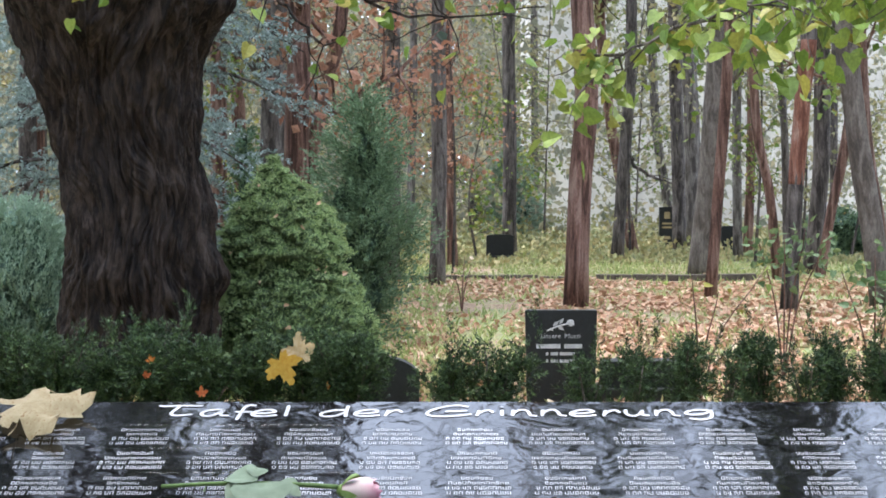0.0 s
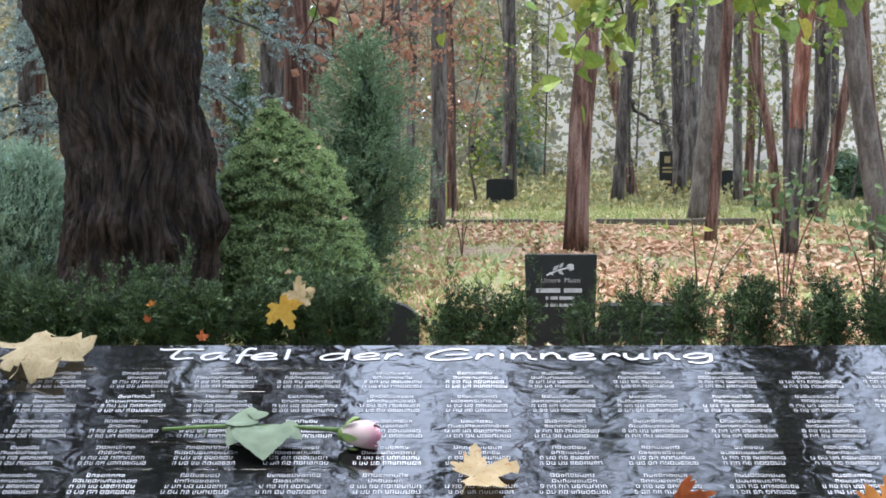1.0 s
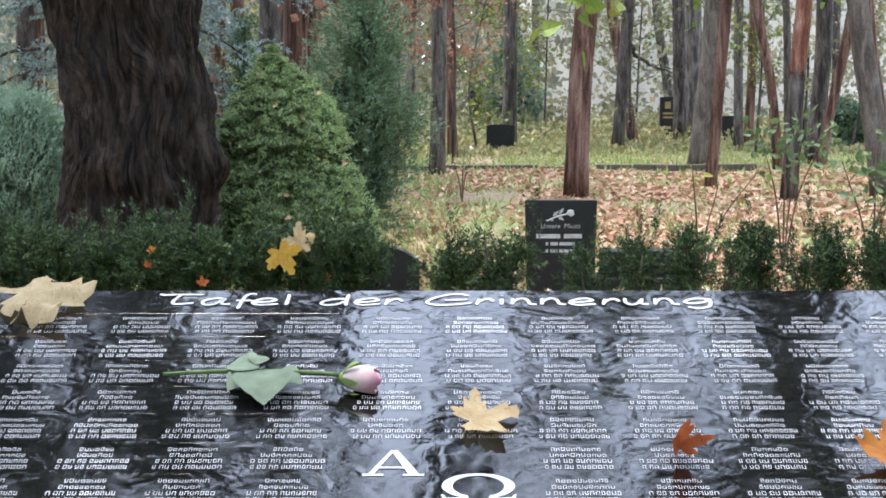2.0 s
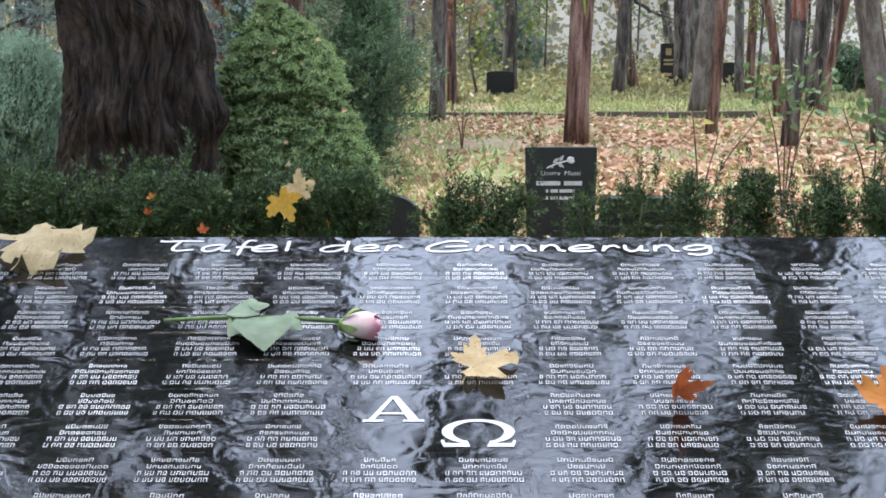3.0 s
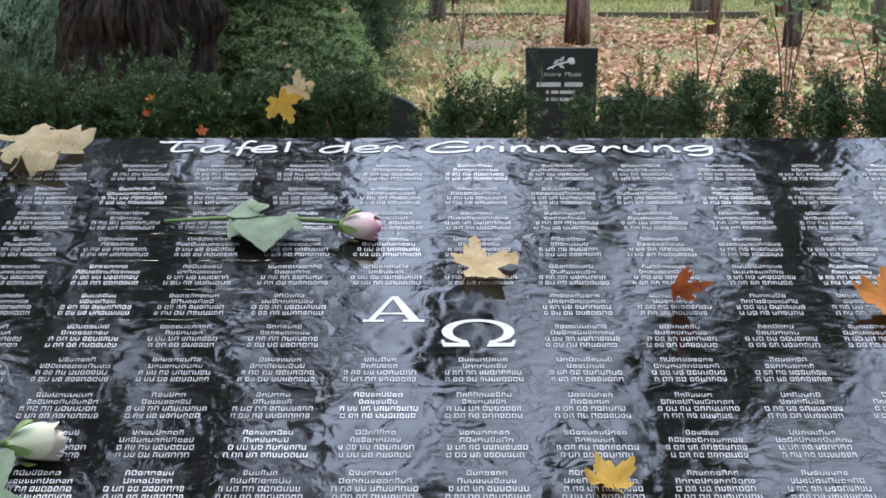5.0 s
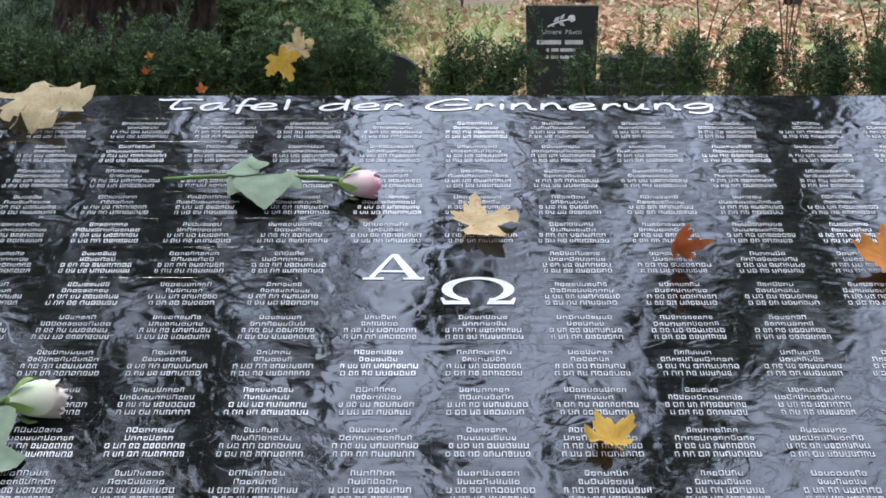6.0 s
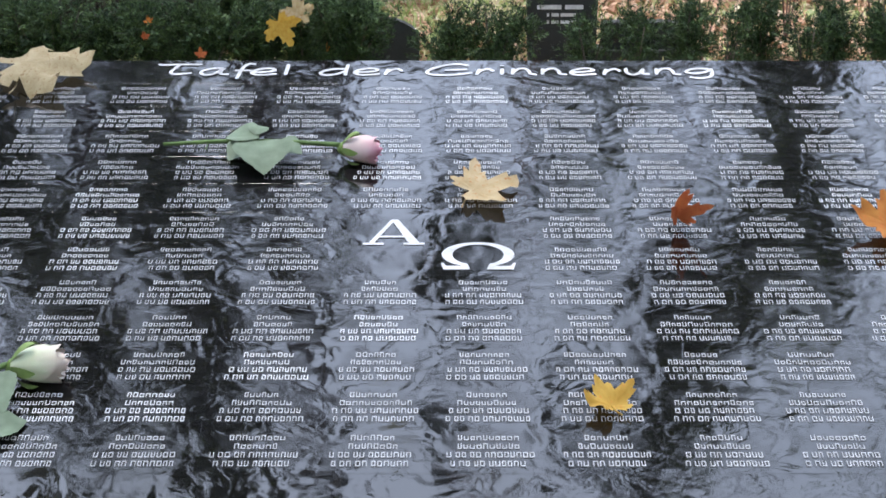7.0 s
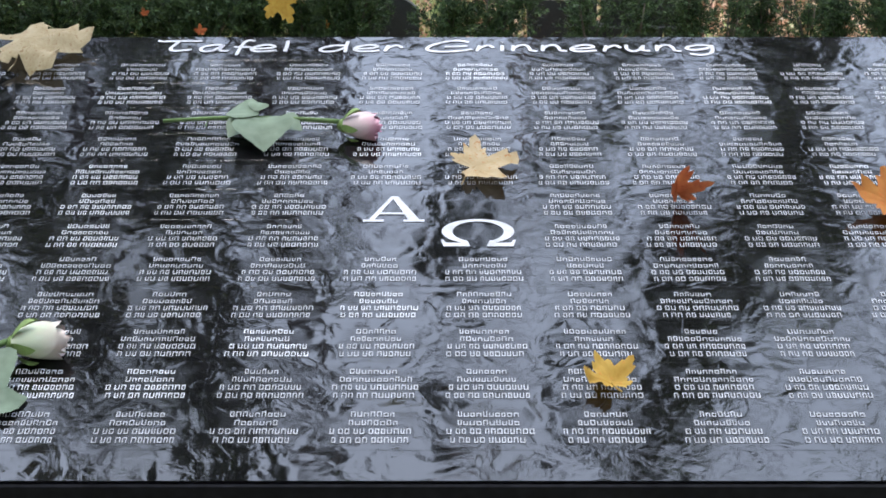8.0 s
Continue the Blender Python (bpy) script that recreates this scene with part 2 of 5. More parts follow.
def tube(bm, line, radii, seg=8, rough=0.0, ribs=0, seed=0.0, cap=True):
    line = np.asarray(line, float)
    rings = []
    for j, (c, r) in enumerate(zip(line, radii)):
        d = unit(line[min(j + 1, len(line) - 1)] - line[max(j - 1, 0)])
        ref = np.array((1.0, 0, 0)) if abs(d[0]) < 0.8 else np.array((0, 1.0, 0))
        u = unit(np.cross(d, ref))
        v = np.cross(d, u)
        ring = []
        for i in range(seg):
            a = 2 * math.pi * i / seg
            rr = r
            if rough:
                q = Vector((math.cos(a) * 2.2 + seed, math.sin(a) * 2.2, c[2] * 0.8 + seed))
                rr *= 1 + rough * noise.noise(q) + rough * 0.6 * noise.noise(q * 3.1)
            if ribs:
                rr *= 1 + 0.05 * math.sin(ribs * a + 2.5 * noise.noise(Vector((c[2] * 0.9, a, seed)))) * (0.6 + noise.noise(Vector((a * 2, c[2] * 2, seed))))
            ring.append(bm.verts.new(c + (u * math.cos(a) + v * math.sin(a)) * rr))
        rings.append(ring)
    for a, b in zip(rings, rings[1:]):
        for i in range(seg):
            bm.faces.new((a[i], a[(i + 1) % seg], b[(i + 1) % seg], b[i]))
    if cap:
        bm.faces.new(rings[-1])
        bm.faces.new(rings[0][::-1])


def box(bm, x0, x1, y0, y1, z0, z1, bevel=0.0):
    made = bmesh.ops.create_cube(bm, size=1)
    bmesh.ops.scale(bm, vec=(x1 - x0, y1 - y0, z1 - z0), verts=made["verts"])
    bmesh.ops.translate(bm, vec=((x0 + x1) / 2, (y0 + y1) / 2, (z0 + z1) / 2), verts=made["verts"])
    if bevel:
        edges = list({e for v in made["verts"] for e in v.link_edges})
        bmesh.ops.bevel(bm, geom=edges, offset=bevel, segments=2, affect="EDGES", profile=0.5)


def quad(bm, x0, x1, y0, y1, z):
    bm.faces.new([bm.verts.new(p) for p in ((x0, y0, z), (x1, y0, z), (x1, y1, z), (x0, y1, z))])


# ---------------------------------------------------------------- ground
def ground_height(x, y):
    return 0.05 * noise.noise(Vector((x * 0.35, y * 0.35, 3.0))) * min(1, max(0, (y - 4) / 6))


def build_ground():
    bm = bmesh.new()
    xs = [-900, -200, -60, -25] + [i * 0.5 for i in range(-30, 41)] + [35, 80, 250, 900]
    ys = [-300, -60, -15, 0, 3] + [4 + i * 0.5 for i in range(0, 90)] + [52, 60, 90, 200, 600, 1500]
    grid = [[bm.verts.new((x, y, ground_height(x, y))) for x in xs] for y in ys]
    for a, b in zip(grid, grid[1:]):
        for i in range(len(xs) - 1):
            bm.faces.new((a[i], a[i + 1], b[i + 1], b[i]))
    tagged(part("ground", bm, GROUND, smooth=True), "cemetery ground of short grass under fallen autumn leaves", "ground", kind="structure")


build_ground()


# ---------------------------------------------------------------- memorial plaque
SLOPE = 17.9
PLAQUE = pose(0, 1.388, 0.814, SLOPE)
COLUMN, ROW = 0.11, 0.0673


EDGE_BLACK = plain("unpolished_black", (0.004, 0.004, 0.005), (0.01, 0.01, 0.012), 90, 0.9, 0.2, 0.001)
EDGE_BLACK.node_tree.nodes["Principled BSDF"].inputs["Specular IOR Level"].default_value = 0.1


# pen strokes of the script: millimetres along the line, cap heights above it
SCRIPT = {}
SCRIPT["T"] = [[(0, 1.0), (7, 0.92), (25, 0.96), (60, 0.96)], [(29, 0.94), (24, 0.6), (20, 0.25), (25, 0.06), (37, 0.1), (49, 0.18)]]
SCRIPT["a"] = [[(30, 0.6), (17, 0.6), (4, 0.42), (1, 0.18), (6, 0.0), (16, 0.05), (25, 0.34), (30, 0.6), (27, 0.28), (29, 0.06), (39, 0.06)]]
SCRIPT["f"] = [[(27, 0.97), (19, 1.03), (13, 0.87), (9, 0.44), (5, -0.37)], [(0, 0.4), (23, 0.4)]]
SCRIPT["e"] = [[(2, 0.24), (19, 0.28), (31, 0.4), (27, 0.58), (16, 0.58), (4, 0.4), (1, 0.17), (8, 0.01), (22, 0.02), (35, 0.1)]]
SCRIPT["l"] = [[(2, 1.0), (1.3, 0.5), (0, 0.0)]]
SCRIPT["d"] = [[(34, 0.55), (20, 0.55), (5, 0.36), (1, 0.12), (8, -0.03), (22, 0.06), (34, 0.36)], [(37, 0.97), (35, 0.44), (34.5, -0.06)]]
SCRIPT["r"] = [[(4, 0.56), (0, 0.0)], [(1, 0.2), (9, 0.46), (17, 0.54), (23, 0.32)]]
SCRIPT["E"] = [[(57, 0.85), (44, 1.0), (27, 0.92), (7, 0.58), (0, 0.24), (7, 0.02), (27, -0.02), (49, 0.09), (61, 0.2)], [(24, 0.43), (55, 0.5)]]
SCRIPT["i"] = [[(0.8, 0.58), (0, 0.02)], [(0.6, 0.84), (1, 0.89)]]
SCRIPT["n"] = [[(1.3, 0.6), (0, 0.02)], [(0.5, 0.24), (8.5, 0.54), (17, 0.58), (22, 0.36), (24, 0.1), (33, 0.02)]]
SCRIPT["u"] = [[(0, 0.62), (0, 0.24), (7, 0.02), (16, 0.14), (23, 0.54)], [(23, 0.58), (21.5, 0.13), (31, 0.06)]]
SCRIPT["g"] = [[(33, 0.54), (16, 0.58), (3, 0.43), (0, 0.24), (10, 0.13), (27, 0.28), (34, 0.54), (34, 0.13), (30, -0.17), (16, -0.32), (2, -0.2)]]


def script_letter(parent, m, letter, x):
    # flat ribbon strokes with blunt ends
    bm = bmesh.new()
    for k, stroke in enumerate(SCRIPT[letter]):
        pts = smooth_line([(x + u * 0.001, 0.872 + v * 0.033, 0) for u, v in stroke], 6 * len(stroke))
        z = 0.0009 + 0.00002 * k
        rails = []
        for i, p in enumerate(pts):
            d = unit(pts[min(i + 1, len(pts) - 1)] - pts[max(i - 1, 0)])
            end = 0.6 if i in (0, len(pts) - 1) else 1.0
            h = np.array((-d[1] * 0.0026, d[0] * 0.0026, 0)) * end
            rails.append((bm.verts.new((*(p - h)[:2], z)), bm.verts.new((*(p + h)[:2], z))))
        for a, b in zip(rails, rails[1:]):
            bm.faces.new((a[0], b[0], b[1], a[1]))
    part("title_letter", bm, WHITE_INK, parent, "white engraved script letter", m)


def build_plaque():
    rng = random.Random(5)
    top = thing("memorial_plaque", "sloping wet black granite memorial plaque with white engraved writing", "memorial plaque", (0, 1.388, 0))
    up = Matrix.Translation((0, -1.388, 0)) @ PLAQUE
    bm = bmesh.new()
    box(bm, -0.80, 0.80, -0.004, 0.918, -0.06, -0.0055, 0.001)
    part("slab", bm, GRANITE, top, "wet polished black granite slab", up)
    bm = bmesh.new()
    box(bm, -0.80, 0.80, -0.009, -0.0045, -0.06, -0.003, 0.001)
    part("front_edge", bm, EDGE_BLACK, top, "unpolished black front edge", up)
    bm = bmesh.new()
    low = [(-0.7, 0.08, 0), (0.7, 0.08, 0), (0.7, 0.78, 0), (-0.7, 0.78, 0)]
    high = [(x, y, 0.745 + y * math.tan(radians(SLOPE))) for x, y, z in low]
    a, b = [bm.verts.new(p) for p in low], [bm.verts.new(p) for p in high]
    bm.faces.new(a[::-1]), bm.faces.new(b)
    for i in range(4):
        bm.faces.new((a[i], a[(i + 1) % 4], b[(i + 1) % 4], b[i]))
    part("plinth", bm, STONE_GREY, top, "plain grey concrete plinth")
    low, high = 0.0725 - ROW / 2, 0.0725 + ROW * 11.5
    for x0, x1, y0, y1 in ((-0.80, 0.80, high + 0.0004, 0.918), (-0.80, 0.80, -0.004, low - 0.0004), (-0.80, -0.7815, low, high), (0.7595, 0.80, low, high)):
        bm = bmesh.new()
        box(bm, x0, x1, y0, y1, -0.005, 0, 0.0001)
        part("border_strip", bm, GRANITE, top, "", up)
    # name tiles, each set a little out of true
    bm = bmesh.new()
    box(bm, -COLUMN / 2 + 0.00003, COLUMN / 2 - 0.00003, -ROW / 2 + 0.00003, ROW / 2 - 0.00003, -0.0055, 0, 0.0001)
    tile_mesh = bpy.data.meshes.new("name_tile")
    bm.to_mesh(tile_mesh)
    bm.free()
    tiles = {}
    # four lines of unreadable writing in each field
    for r in range(12):
        for c in range(-7, 7):
            x, y = 0.044 + COLUMN * c, 0.0725 + ROW * (11 - r)
            tile = put("name_tile", tile_mesh, GRANITE_ETCHED, top, "", up @ pose(x, y, 0.0001, rng.gauss(0, 0.1), rng.gauss(0, 0.1)))
            tiles[r, c] = tile
            x = y = 0
            if r in (5, 6) and c in (-1, 0) or rng.random() < 0.015:
                continue
            bm = bmesh.new()
            wide = (rng.uniform(0.036, 0.062), rng.uniform(0.04, 0.08), rng.uniform(0.074, 0.084), rng.uniform(0.074, 0.084))
            for i, w in enumerate(wide):
                base = y + 0.0145 - 0.0128 * i
                u, end, count = x - w / 2, x + w / 2, 0
                while u < end - 0.003:
                    tall = 0.0078 if count == 0 or i > 1 or rng.random() < 0.25 else 0.006
                    span = rng.uniform(0.0036, 0.0048)
                    quad(bm, u, u + 0.0009, base, base + tall, 0.0008)
                    quad(bm, u + span - 0.0009, u + span, base, base + tall, 0.0008)
                    for q in rng.choice(((0,), (1,), (0, 1))):
                        quad(bm, u + 0.0009, u + span - 0.0009, base + q * (tall - 0.0013), base + q * (tall - 0.0013) + 0.0013, 0.0008)
                    u += span + 0.0017
                    count += 1
                    if i > 1 and count in (1, 3, 5):
                        u += 0.0024
            part("inscription", bm, FRESH_INK if rng.random() < 0.1 else DULL_INK, tile, "")["kind"] = "stuff"
    # title in wide script, letter by letter along the line
    for letter, x in (("T", -0.3875), ("a", -0.3275), ("f", -0.282), ("e", -0.259), ("l", -0.2125), ("d", -0.166), ("e", -0.12), ("r", -0.078)):
        script_letter(top, up, letter, x)
    for letter, x in (("E", -0.0215), ("r", 0.0455), ("i", 0.0795), ("n", 0.094), ("n", 0.134), ("e", 0.172), ("r", 0.217), ("u", 0.248), ("n", 0.288), ("g", 0.329)):
        script_letter(top, up, letter, x)
    # the two Greek capitals
    bm = bmesh.new()
    for pts in (((-0.0345, 0), (-0.011, 0), (-0.011, 0.0045), (-0.0345, 0.0045)), ((0.011, 0), (0.0345, 0), (0.0345, 0.0045), (0.011, 0.0045)),
                ((-0.028, 0.0045), (-0.0215, 0.0045), (0.001, 0.055), (-0.004, 0.055)), ((0.0165, 0.0045), (0.029, 0.0045), (0.004, 0.055), (-0.004, 0.055)),
                ((-0.0165, 0.0155), (0.0135, 0.0155), (0.0115, 0.0195), (-0.0145, 0.0195))):
        bm.faces.new([bm.verts.new((x, y, 0.0008 + 0.00002 * len(bm.faces))) for x, y in pts])
    part("alpha", bm, WHITE_INK, tiles[5, -1], "white engraved capital letter alpha", Matrix.Translation((0.0104, -0.039, 0)))
    bm = bmesh.new()
    outer, inner = [], []
    for i in range(37):
        a = radians(-62 + 304 * i / 36)
        outer.append((0.0405 * math.cos(a), 0.031 + 0.026 * math.sin(a)))
        inner.append((0.0285 * math.cos(a), 0.0305 + 0.0215 * math.sin(a)))
    o, n = [bm.verts.new((x, y, 0.0008)) for x, y in outer], [bm.verts.new((x, y, 0.0008)) for x, y in inner]
    for i in range(36):
        bm.faces.new((n[i], o[i], o[i + 1], n[i + 1]))
    for s in (-1, 1):
        pts = [(0.009, 0), (0.0385, 0), (0.0415, 0.0135), (0.0385, 0.0135), (0.036, 0.0075), (0.0195, 0.0075), (0.0195, 0.0115), (0.0125, 0.0125)]
        bm.faces.new([bm.verts.new((s * x, y, 0.00084)) for x, y in (pts if s > 0 else pts[::-1])])
    part("omega", bm, WHITE_INK, tiles[6, 0], "white engraved capital letter omega", Matrix.Translation((-0.005, -0.0233, 0)))
    return top


def write_word(parent, m, word, x0, x1, y, tall, ink, name="writing"):
    cu = bpy.data.curves.new(name, "FONT")
    cu.body, cu.size, cu.extrude, cu.shear = word, 1.0, 0.0, 0.12
    cu.space_character = 1.05
    ob = new(name, cu)
    bpy.context.view_layer.update()
    me = bpy.data.meshes.new_from_object(ob.evaluated_get(bpy.context.evaluated_depsgraph_get()))
    bpy.data.objects.remove(ob)
    bpy.data.curves.remove(cu)
    co = np.array([v.co for v in me.vertices])
    lo, hi = co[:, 0].min(), co[:, 0].max()
    for v in me.vertices:
        v.co = (x0 + (v.co[0] - lo) / (hi - lo) * (x1 - x0), y + v.co[1] * tall / 0.73, 0.0009)
    put(name, me, ink, parent, "", m)


build_plaque()


# ---------------------------------------------------------------- trees
def branch(rng, bm, start, way, length, radius, depth, tips):
    # a crooked branch with side twigs
    way = np.array(way, float)
    pts, p, d = [np.array(start, float)], np.array(start, float), unit(way)
    for i in range(5):
        d = unit(d + rng.normal(size=3) * 0.22 + np.array((0, 0, 0.06)))
        p = p + d * length / 5
        pts.append(p)
    tube(bm, pts, np.linspace(radius, radius * 0.25, 6), 5 if radius > 0.03 else 3, cap=False)
    for i in range(1, 6):
        tips.append(pts[i])
        if depth:
            for k in range(2):
                side = unit(rng.normal(size=3) + d * 0.8)
                branch(rng, bm, pts[i], side, length * rng.uniform(0.3, 0.5), radius * 0.4, depth - 1, tips)


def forest_tree(dist, width, knots, material, tall, crown, peeled=None):
    seed = int(dist * 1000 + knots[0][0] * 77 + 5000)
    rng = np.random.default_rng(seed)
    base = np.array((knots[0][0], dist, ground_height(knots[0][0], dist) - 0.03))
    words = {"red_brown_bark": "slender red-brown tree", "grey_bark": "straight grey-barked tree", "dark_bark": "dark-barked tree",
             "pale_bark": "pale smooth-barked tree"}[material.name]
    hue = {"lime_leaves": "green-yellow", "copper_leaves": "copper", "yellow_green_leaves": "yellow-green"}[crown.name]
    top = thing("tree", f"{words} with thin {hue} autumn leaves", "tree", base, "trees of the wood")
    line = [np.array((x, dist, z)) - base for x, z in knots]
    line[0] = np.array((0, 0, 0.0))
    last = line[-1]
    lean = (line[-1] - line[-2])[0] / max(0.5, (line[-1] - line[-2])[2])
    z = last[2]
    while z < tall:
        z += 2.5
        last = last + np.array((lean * 1.2 + rng.normal() * 0.14, rng.normal() * 0.16, 2.5))
        lean *= 0.7
        line.append(last)
    pts = smooth_line(line, 46)
    f = np.clip(pts[:, 2] / tall, 0, 1)
    radii = width / 2 * (1 - 0.6 * f) * (1 + 0.16 * np.exp(-pts[:, 2] / 0.18))
    bm = bmesh.new()
    tube(bm, pts, radii, 14, 0.1, 0, seed % 97)
    part("trunk", bm, material, top, smooth=True)
    if peeled:
        # a stretch of trunk whose outer bark has come away
        a, b = peeled
        fine = smooth_line(line, 400)
        run = fine[(fine[:, 2] > a) & (fine[:, 2] < b)]
        bm = bmesh.new()
        tube(bm, run, np.full(len(run), width / 2 * 0.98), 14, 0.1, 0, seed % 97)
        part("peeled_bark", bm, BARK_PEEL, top, "bare orange-brown stretch of trunk", smooth=True)
    tips = []
    for i in range(5):
        h = rng.uniform(0.3, 0.9) if i > 1 else rng.uniform(0.12, 0.24)
        j = int(np.argmin(abs(f - h)))
        a = rng.uniform(0, 6.283)
        bm = bmesh.new()
        branch(rng, bm, pts[j], (math.cos(a), math.sin(a), rng.uniform(0.2, 1.2)), rng.uniform(0.8, 2.2), radii[j] * 0.45, 1, tips)
        part("limb", bm, material, top)
    tips = np.array(tips)
    pick = tips[rng.integers(0, len(tips), 420)] + rng.normal(size=(420, 3)) * 0.15
    put("crown", faces_mesh("crown", leaves(rng, pick, 0.14, DIAMOND, 0.4), 4), crown, top)
    # dark clumps added high up, out of view, as crown silhouettes the plaque mirrors
    hubs = pts[rng.integers(21, 46, 4)] + rng.normal(size=(4, 3)) * (0.35, 0.35, 0.4)
    high = np.repeat(hubs, 420, 0) + rng.normal(size=(1680, 3)) * (0.25, 0.25, 0.75)
    put("high_crown", faces_mesh("high_crown", leaves(rng, high, 0.26, DIAMOND, 0.4), 4), SILHOUETTE, top, "dark green clumps added high up for the plaque to mirror")


forest_tree(21, 0.3, [(-3.5, 0), (-3.52, 2.4), (-3.46, 4.0)], BARK_GREY, 35, GOLD)
forest_tree(19.5, 0.28, [(-4.3, 0), (-4.35, 2.4), (-4.3, 4.0)], BARK_DARK, 26, GOLD)
forest_tree(24, 0.25, [(-3.27, 0), (-3.25, 2.38), (-3.28, 4.02)], BARK_RED, 33, GOLD)
forest_tree(25, 0.22, [(-3.01, 0), (-3.09, 2.43), (-3.16, 4.13)], BARK_RED, 20, GOLD)
forest_tree(20, 0.33, [(-2.09, 0), (-2.06, 1.88), (-2.00, 3.59)], BARK_GREY, 16, GOLD)
forest_tree(18, 0.28, [(-1.60, 0), (-1.59, 1.83), (-1.56, 3.37)], BARK_RED, 15, COPPER)
forest_tree(18.5, 0.17, [(-1.73, 0), (-1.49, 1.59), (-1.29, 2.47), (-1.11, 3.42)], BARK_RED, 13, COPPER)
forest_tree(23, 0.20, [(-0.71, 0), (-0.68, 1.95), (-0.67, 3.92)], BARK_GREY, 21, COPPER)
forest_tree(22.1, 0.21, [(-0.08, 0), (-0.05, 1.55), (-0.05, 3.82)], BARK_GREY, 36, COPPER)
forest_tree(27, 0.16, [(0.16, 0), (0.11, 2.05), (0.08, 4.35)], BARK_RED, 28, COPPER)
forest_tree(36, 0.18, [(-0.74, 0), (-0.65, 2.88), (-0.63, 5.34)], BARK_GREY, 28, GOLD)
forest_tree(30.3, 0.26, [(1.22, 0), (1.22, 2.12), (1.20, 4.71)], BARK_DARK, 33, GOLD)
forest_tree(42, 0.20, [(2.41, 0), (2.33, 2.40), (2.30, 5.99)], BARK_GREY, 38, GOLD)
forest_tree(18, 0.26, [(1.45, 0), (1.49, 1.34), (1.56, 2.32), (1.50, 3.37)], BARK_RED, 36, LIME)
forest_tree(29.7, 0.22, [(3.13, 0), (3.21, 1.30), (3.31, 2.62), (3.37, 4.65)], BARK_DARK, 33, GOLD)
forest_tree(31, 0.21, [(3.58, 0), (3.37, 1.19), (3.11, 2.67), (2.92, 4.79)], BARK_RED, 28, GOLD)
forest_tree(38, 0.22, [(5.22, 0), (5.12, 1.14), (4.88, 2.70), (4.75, 5.56)], BARK_GREY, 28, GOLD)
forest_tree(32, 0.27, [(4.59, 0), (4.53, 2.17), (4.44, 4.90)], BARK_DARK, 25, GOLD)
forest_tree(34, 0.34, [(5.09, 0), (5.11, 2.21), (5.02, 3.96), (4.89, 5.12)], BARK_GREY, 32, LIME)
forest_tree(24.1, 0.30, [(3.72, 0), (3.84, 1.32), (3.95, 2.80), (4.02, 4.04)], BARK_PALE, 19, LIME)
forest_tree(19.5, 0.14, [(3.16, 0), (3.25, 1.33), (3.33, 2.47), (3.39, 3.53)], BARK_RED, 36, LIME)
forest_tree(29, 0.17, [(5.18, 0), (5.14, 2.09), (5.15, 4.57)], BARK_GREY, 23, GOLD)
forest_tree(30.3, 0.17, [(5.59, 0), (5.64, 2.12), (5.61, 4.71)], BARK_RED, 24, GOLD)
forest_tree(23.4, 0.14, [(4.75, 0), (4.62, 1.24), (4.43, 2.12), (4.37, 3.16), (4.33, 3.96)], BARK_RED, 32, LIME)
forest_tree(27, 0.13, [(5.63, 0), (5.57, 2.05), (5.46, 3.61), (5.46, 4.35)], BARK_DARK, 21, GOLD)
forest_tree(17.3, 0.17, [(3.62, 0), (3.69, 1.34), (3.75, 2.23), (3.80, 3.29)], BARK_DARK, 30, LIME, (1.36, 2.9))
forest_tree(25, 0.27, [(5.58, 0), (5.71, 1.57), (5.71, 3.28), (5.69, 4.13)], BARK_DARK, 20, LIME)
forest_tree(24, 0.15, [(5.48, 0), (5.63, 0.91), (5.81, 1.81), (5.95, 2.79), (6.02, 4.02)], BARK_RED, 19, LIME)
forest_tree(18, 0.25, [(4.81, 0), (4.65, 1.03), (4.45, 2.26), (4.37, 3.37)], BARK_PALE, 33, LIME)
forest_tree(18.8, 0.15, [(5.18, 0), (4.93, 1.08), (4.78, 2.04), (4.70, 3.46)], BARK_RED, 28, LIME)
forest_tree(33, 0.16, [(7.83, 0), (7.78, 2.19), (7.80, 5.01)], BARK_DARK, 30, GOLD)
forest_tree(26, 0.20, [(-6.43, 0), (-6.34, 2.02), (-6.43, 4.24)], BARK_RED, 37, GOLD)
forest_tree(30, 0.21, [(-8.65, 0), (-8.55, 2.63), (-8.76, 4.68)], BARK_GREY, 28, GOLD)
forest_tree(30, 0.21, [(8.78, 0), (8.67, 2.63), (8.78, 4.68)], BARK_GREY, 28, GOLD)
forest_tree(20, 0.25, [(-4.33, 0), (-4.27, 2.22), (-4.33, 3.59)], BARK_DARK, 35, GOLD)
forest_tree(18, 0.22, [(-3.44, 0), (-3.41, 2.14), (-3.44, 3.37)], BARK_DARK, 33, LIME)
forest_tree(19, 0.19, [(-5.22, 0), (-5.29, 2.18), (-5.25, 3.48)], BARK_DARK, 33, GOLD)
forest_tree(21, 0.24, [(-5.20, 0), (-5.27, 2.26), (-5.20, 3.70)], BARK_DARK, 37, GOLD)
forest_tree(15, 0.21, [(-4.63, 0), (-4.69, 2.02), (-4.79, 3.04)], BARK_DARK, 30, LIME)
forest_tree(19, 0.22, [(-6.78, 0), (-6.75, 2.18), (-6.78, 3.48)], BARK_DARK, 34, GOLD)
forest_tree(16, 0.19, [(-6.58, 0), (-6.64, 2.06), (-6.58, 3.15)], BARK_DARK, 30, LIME)
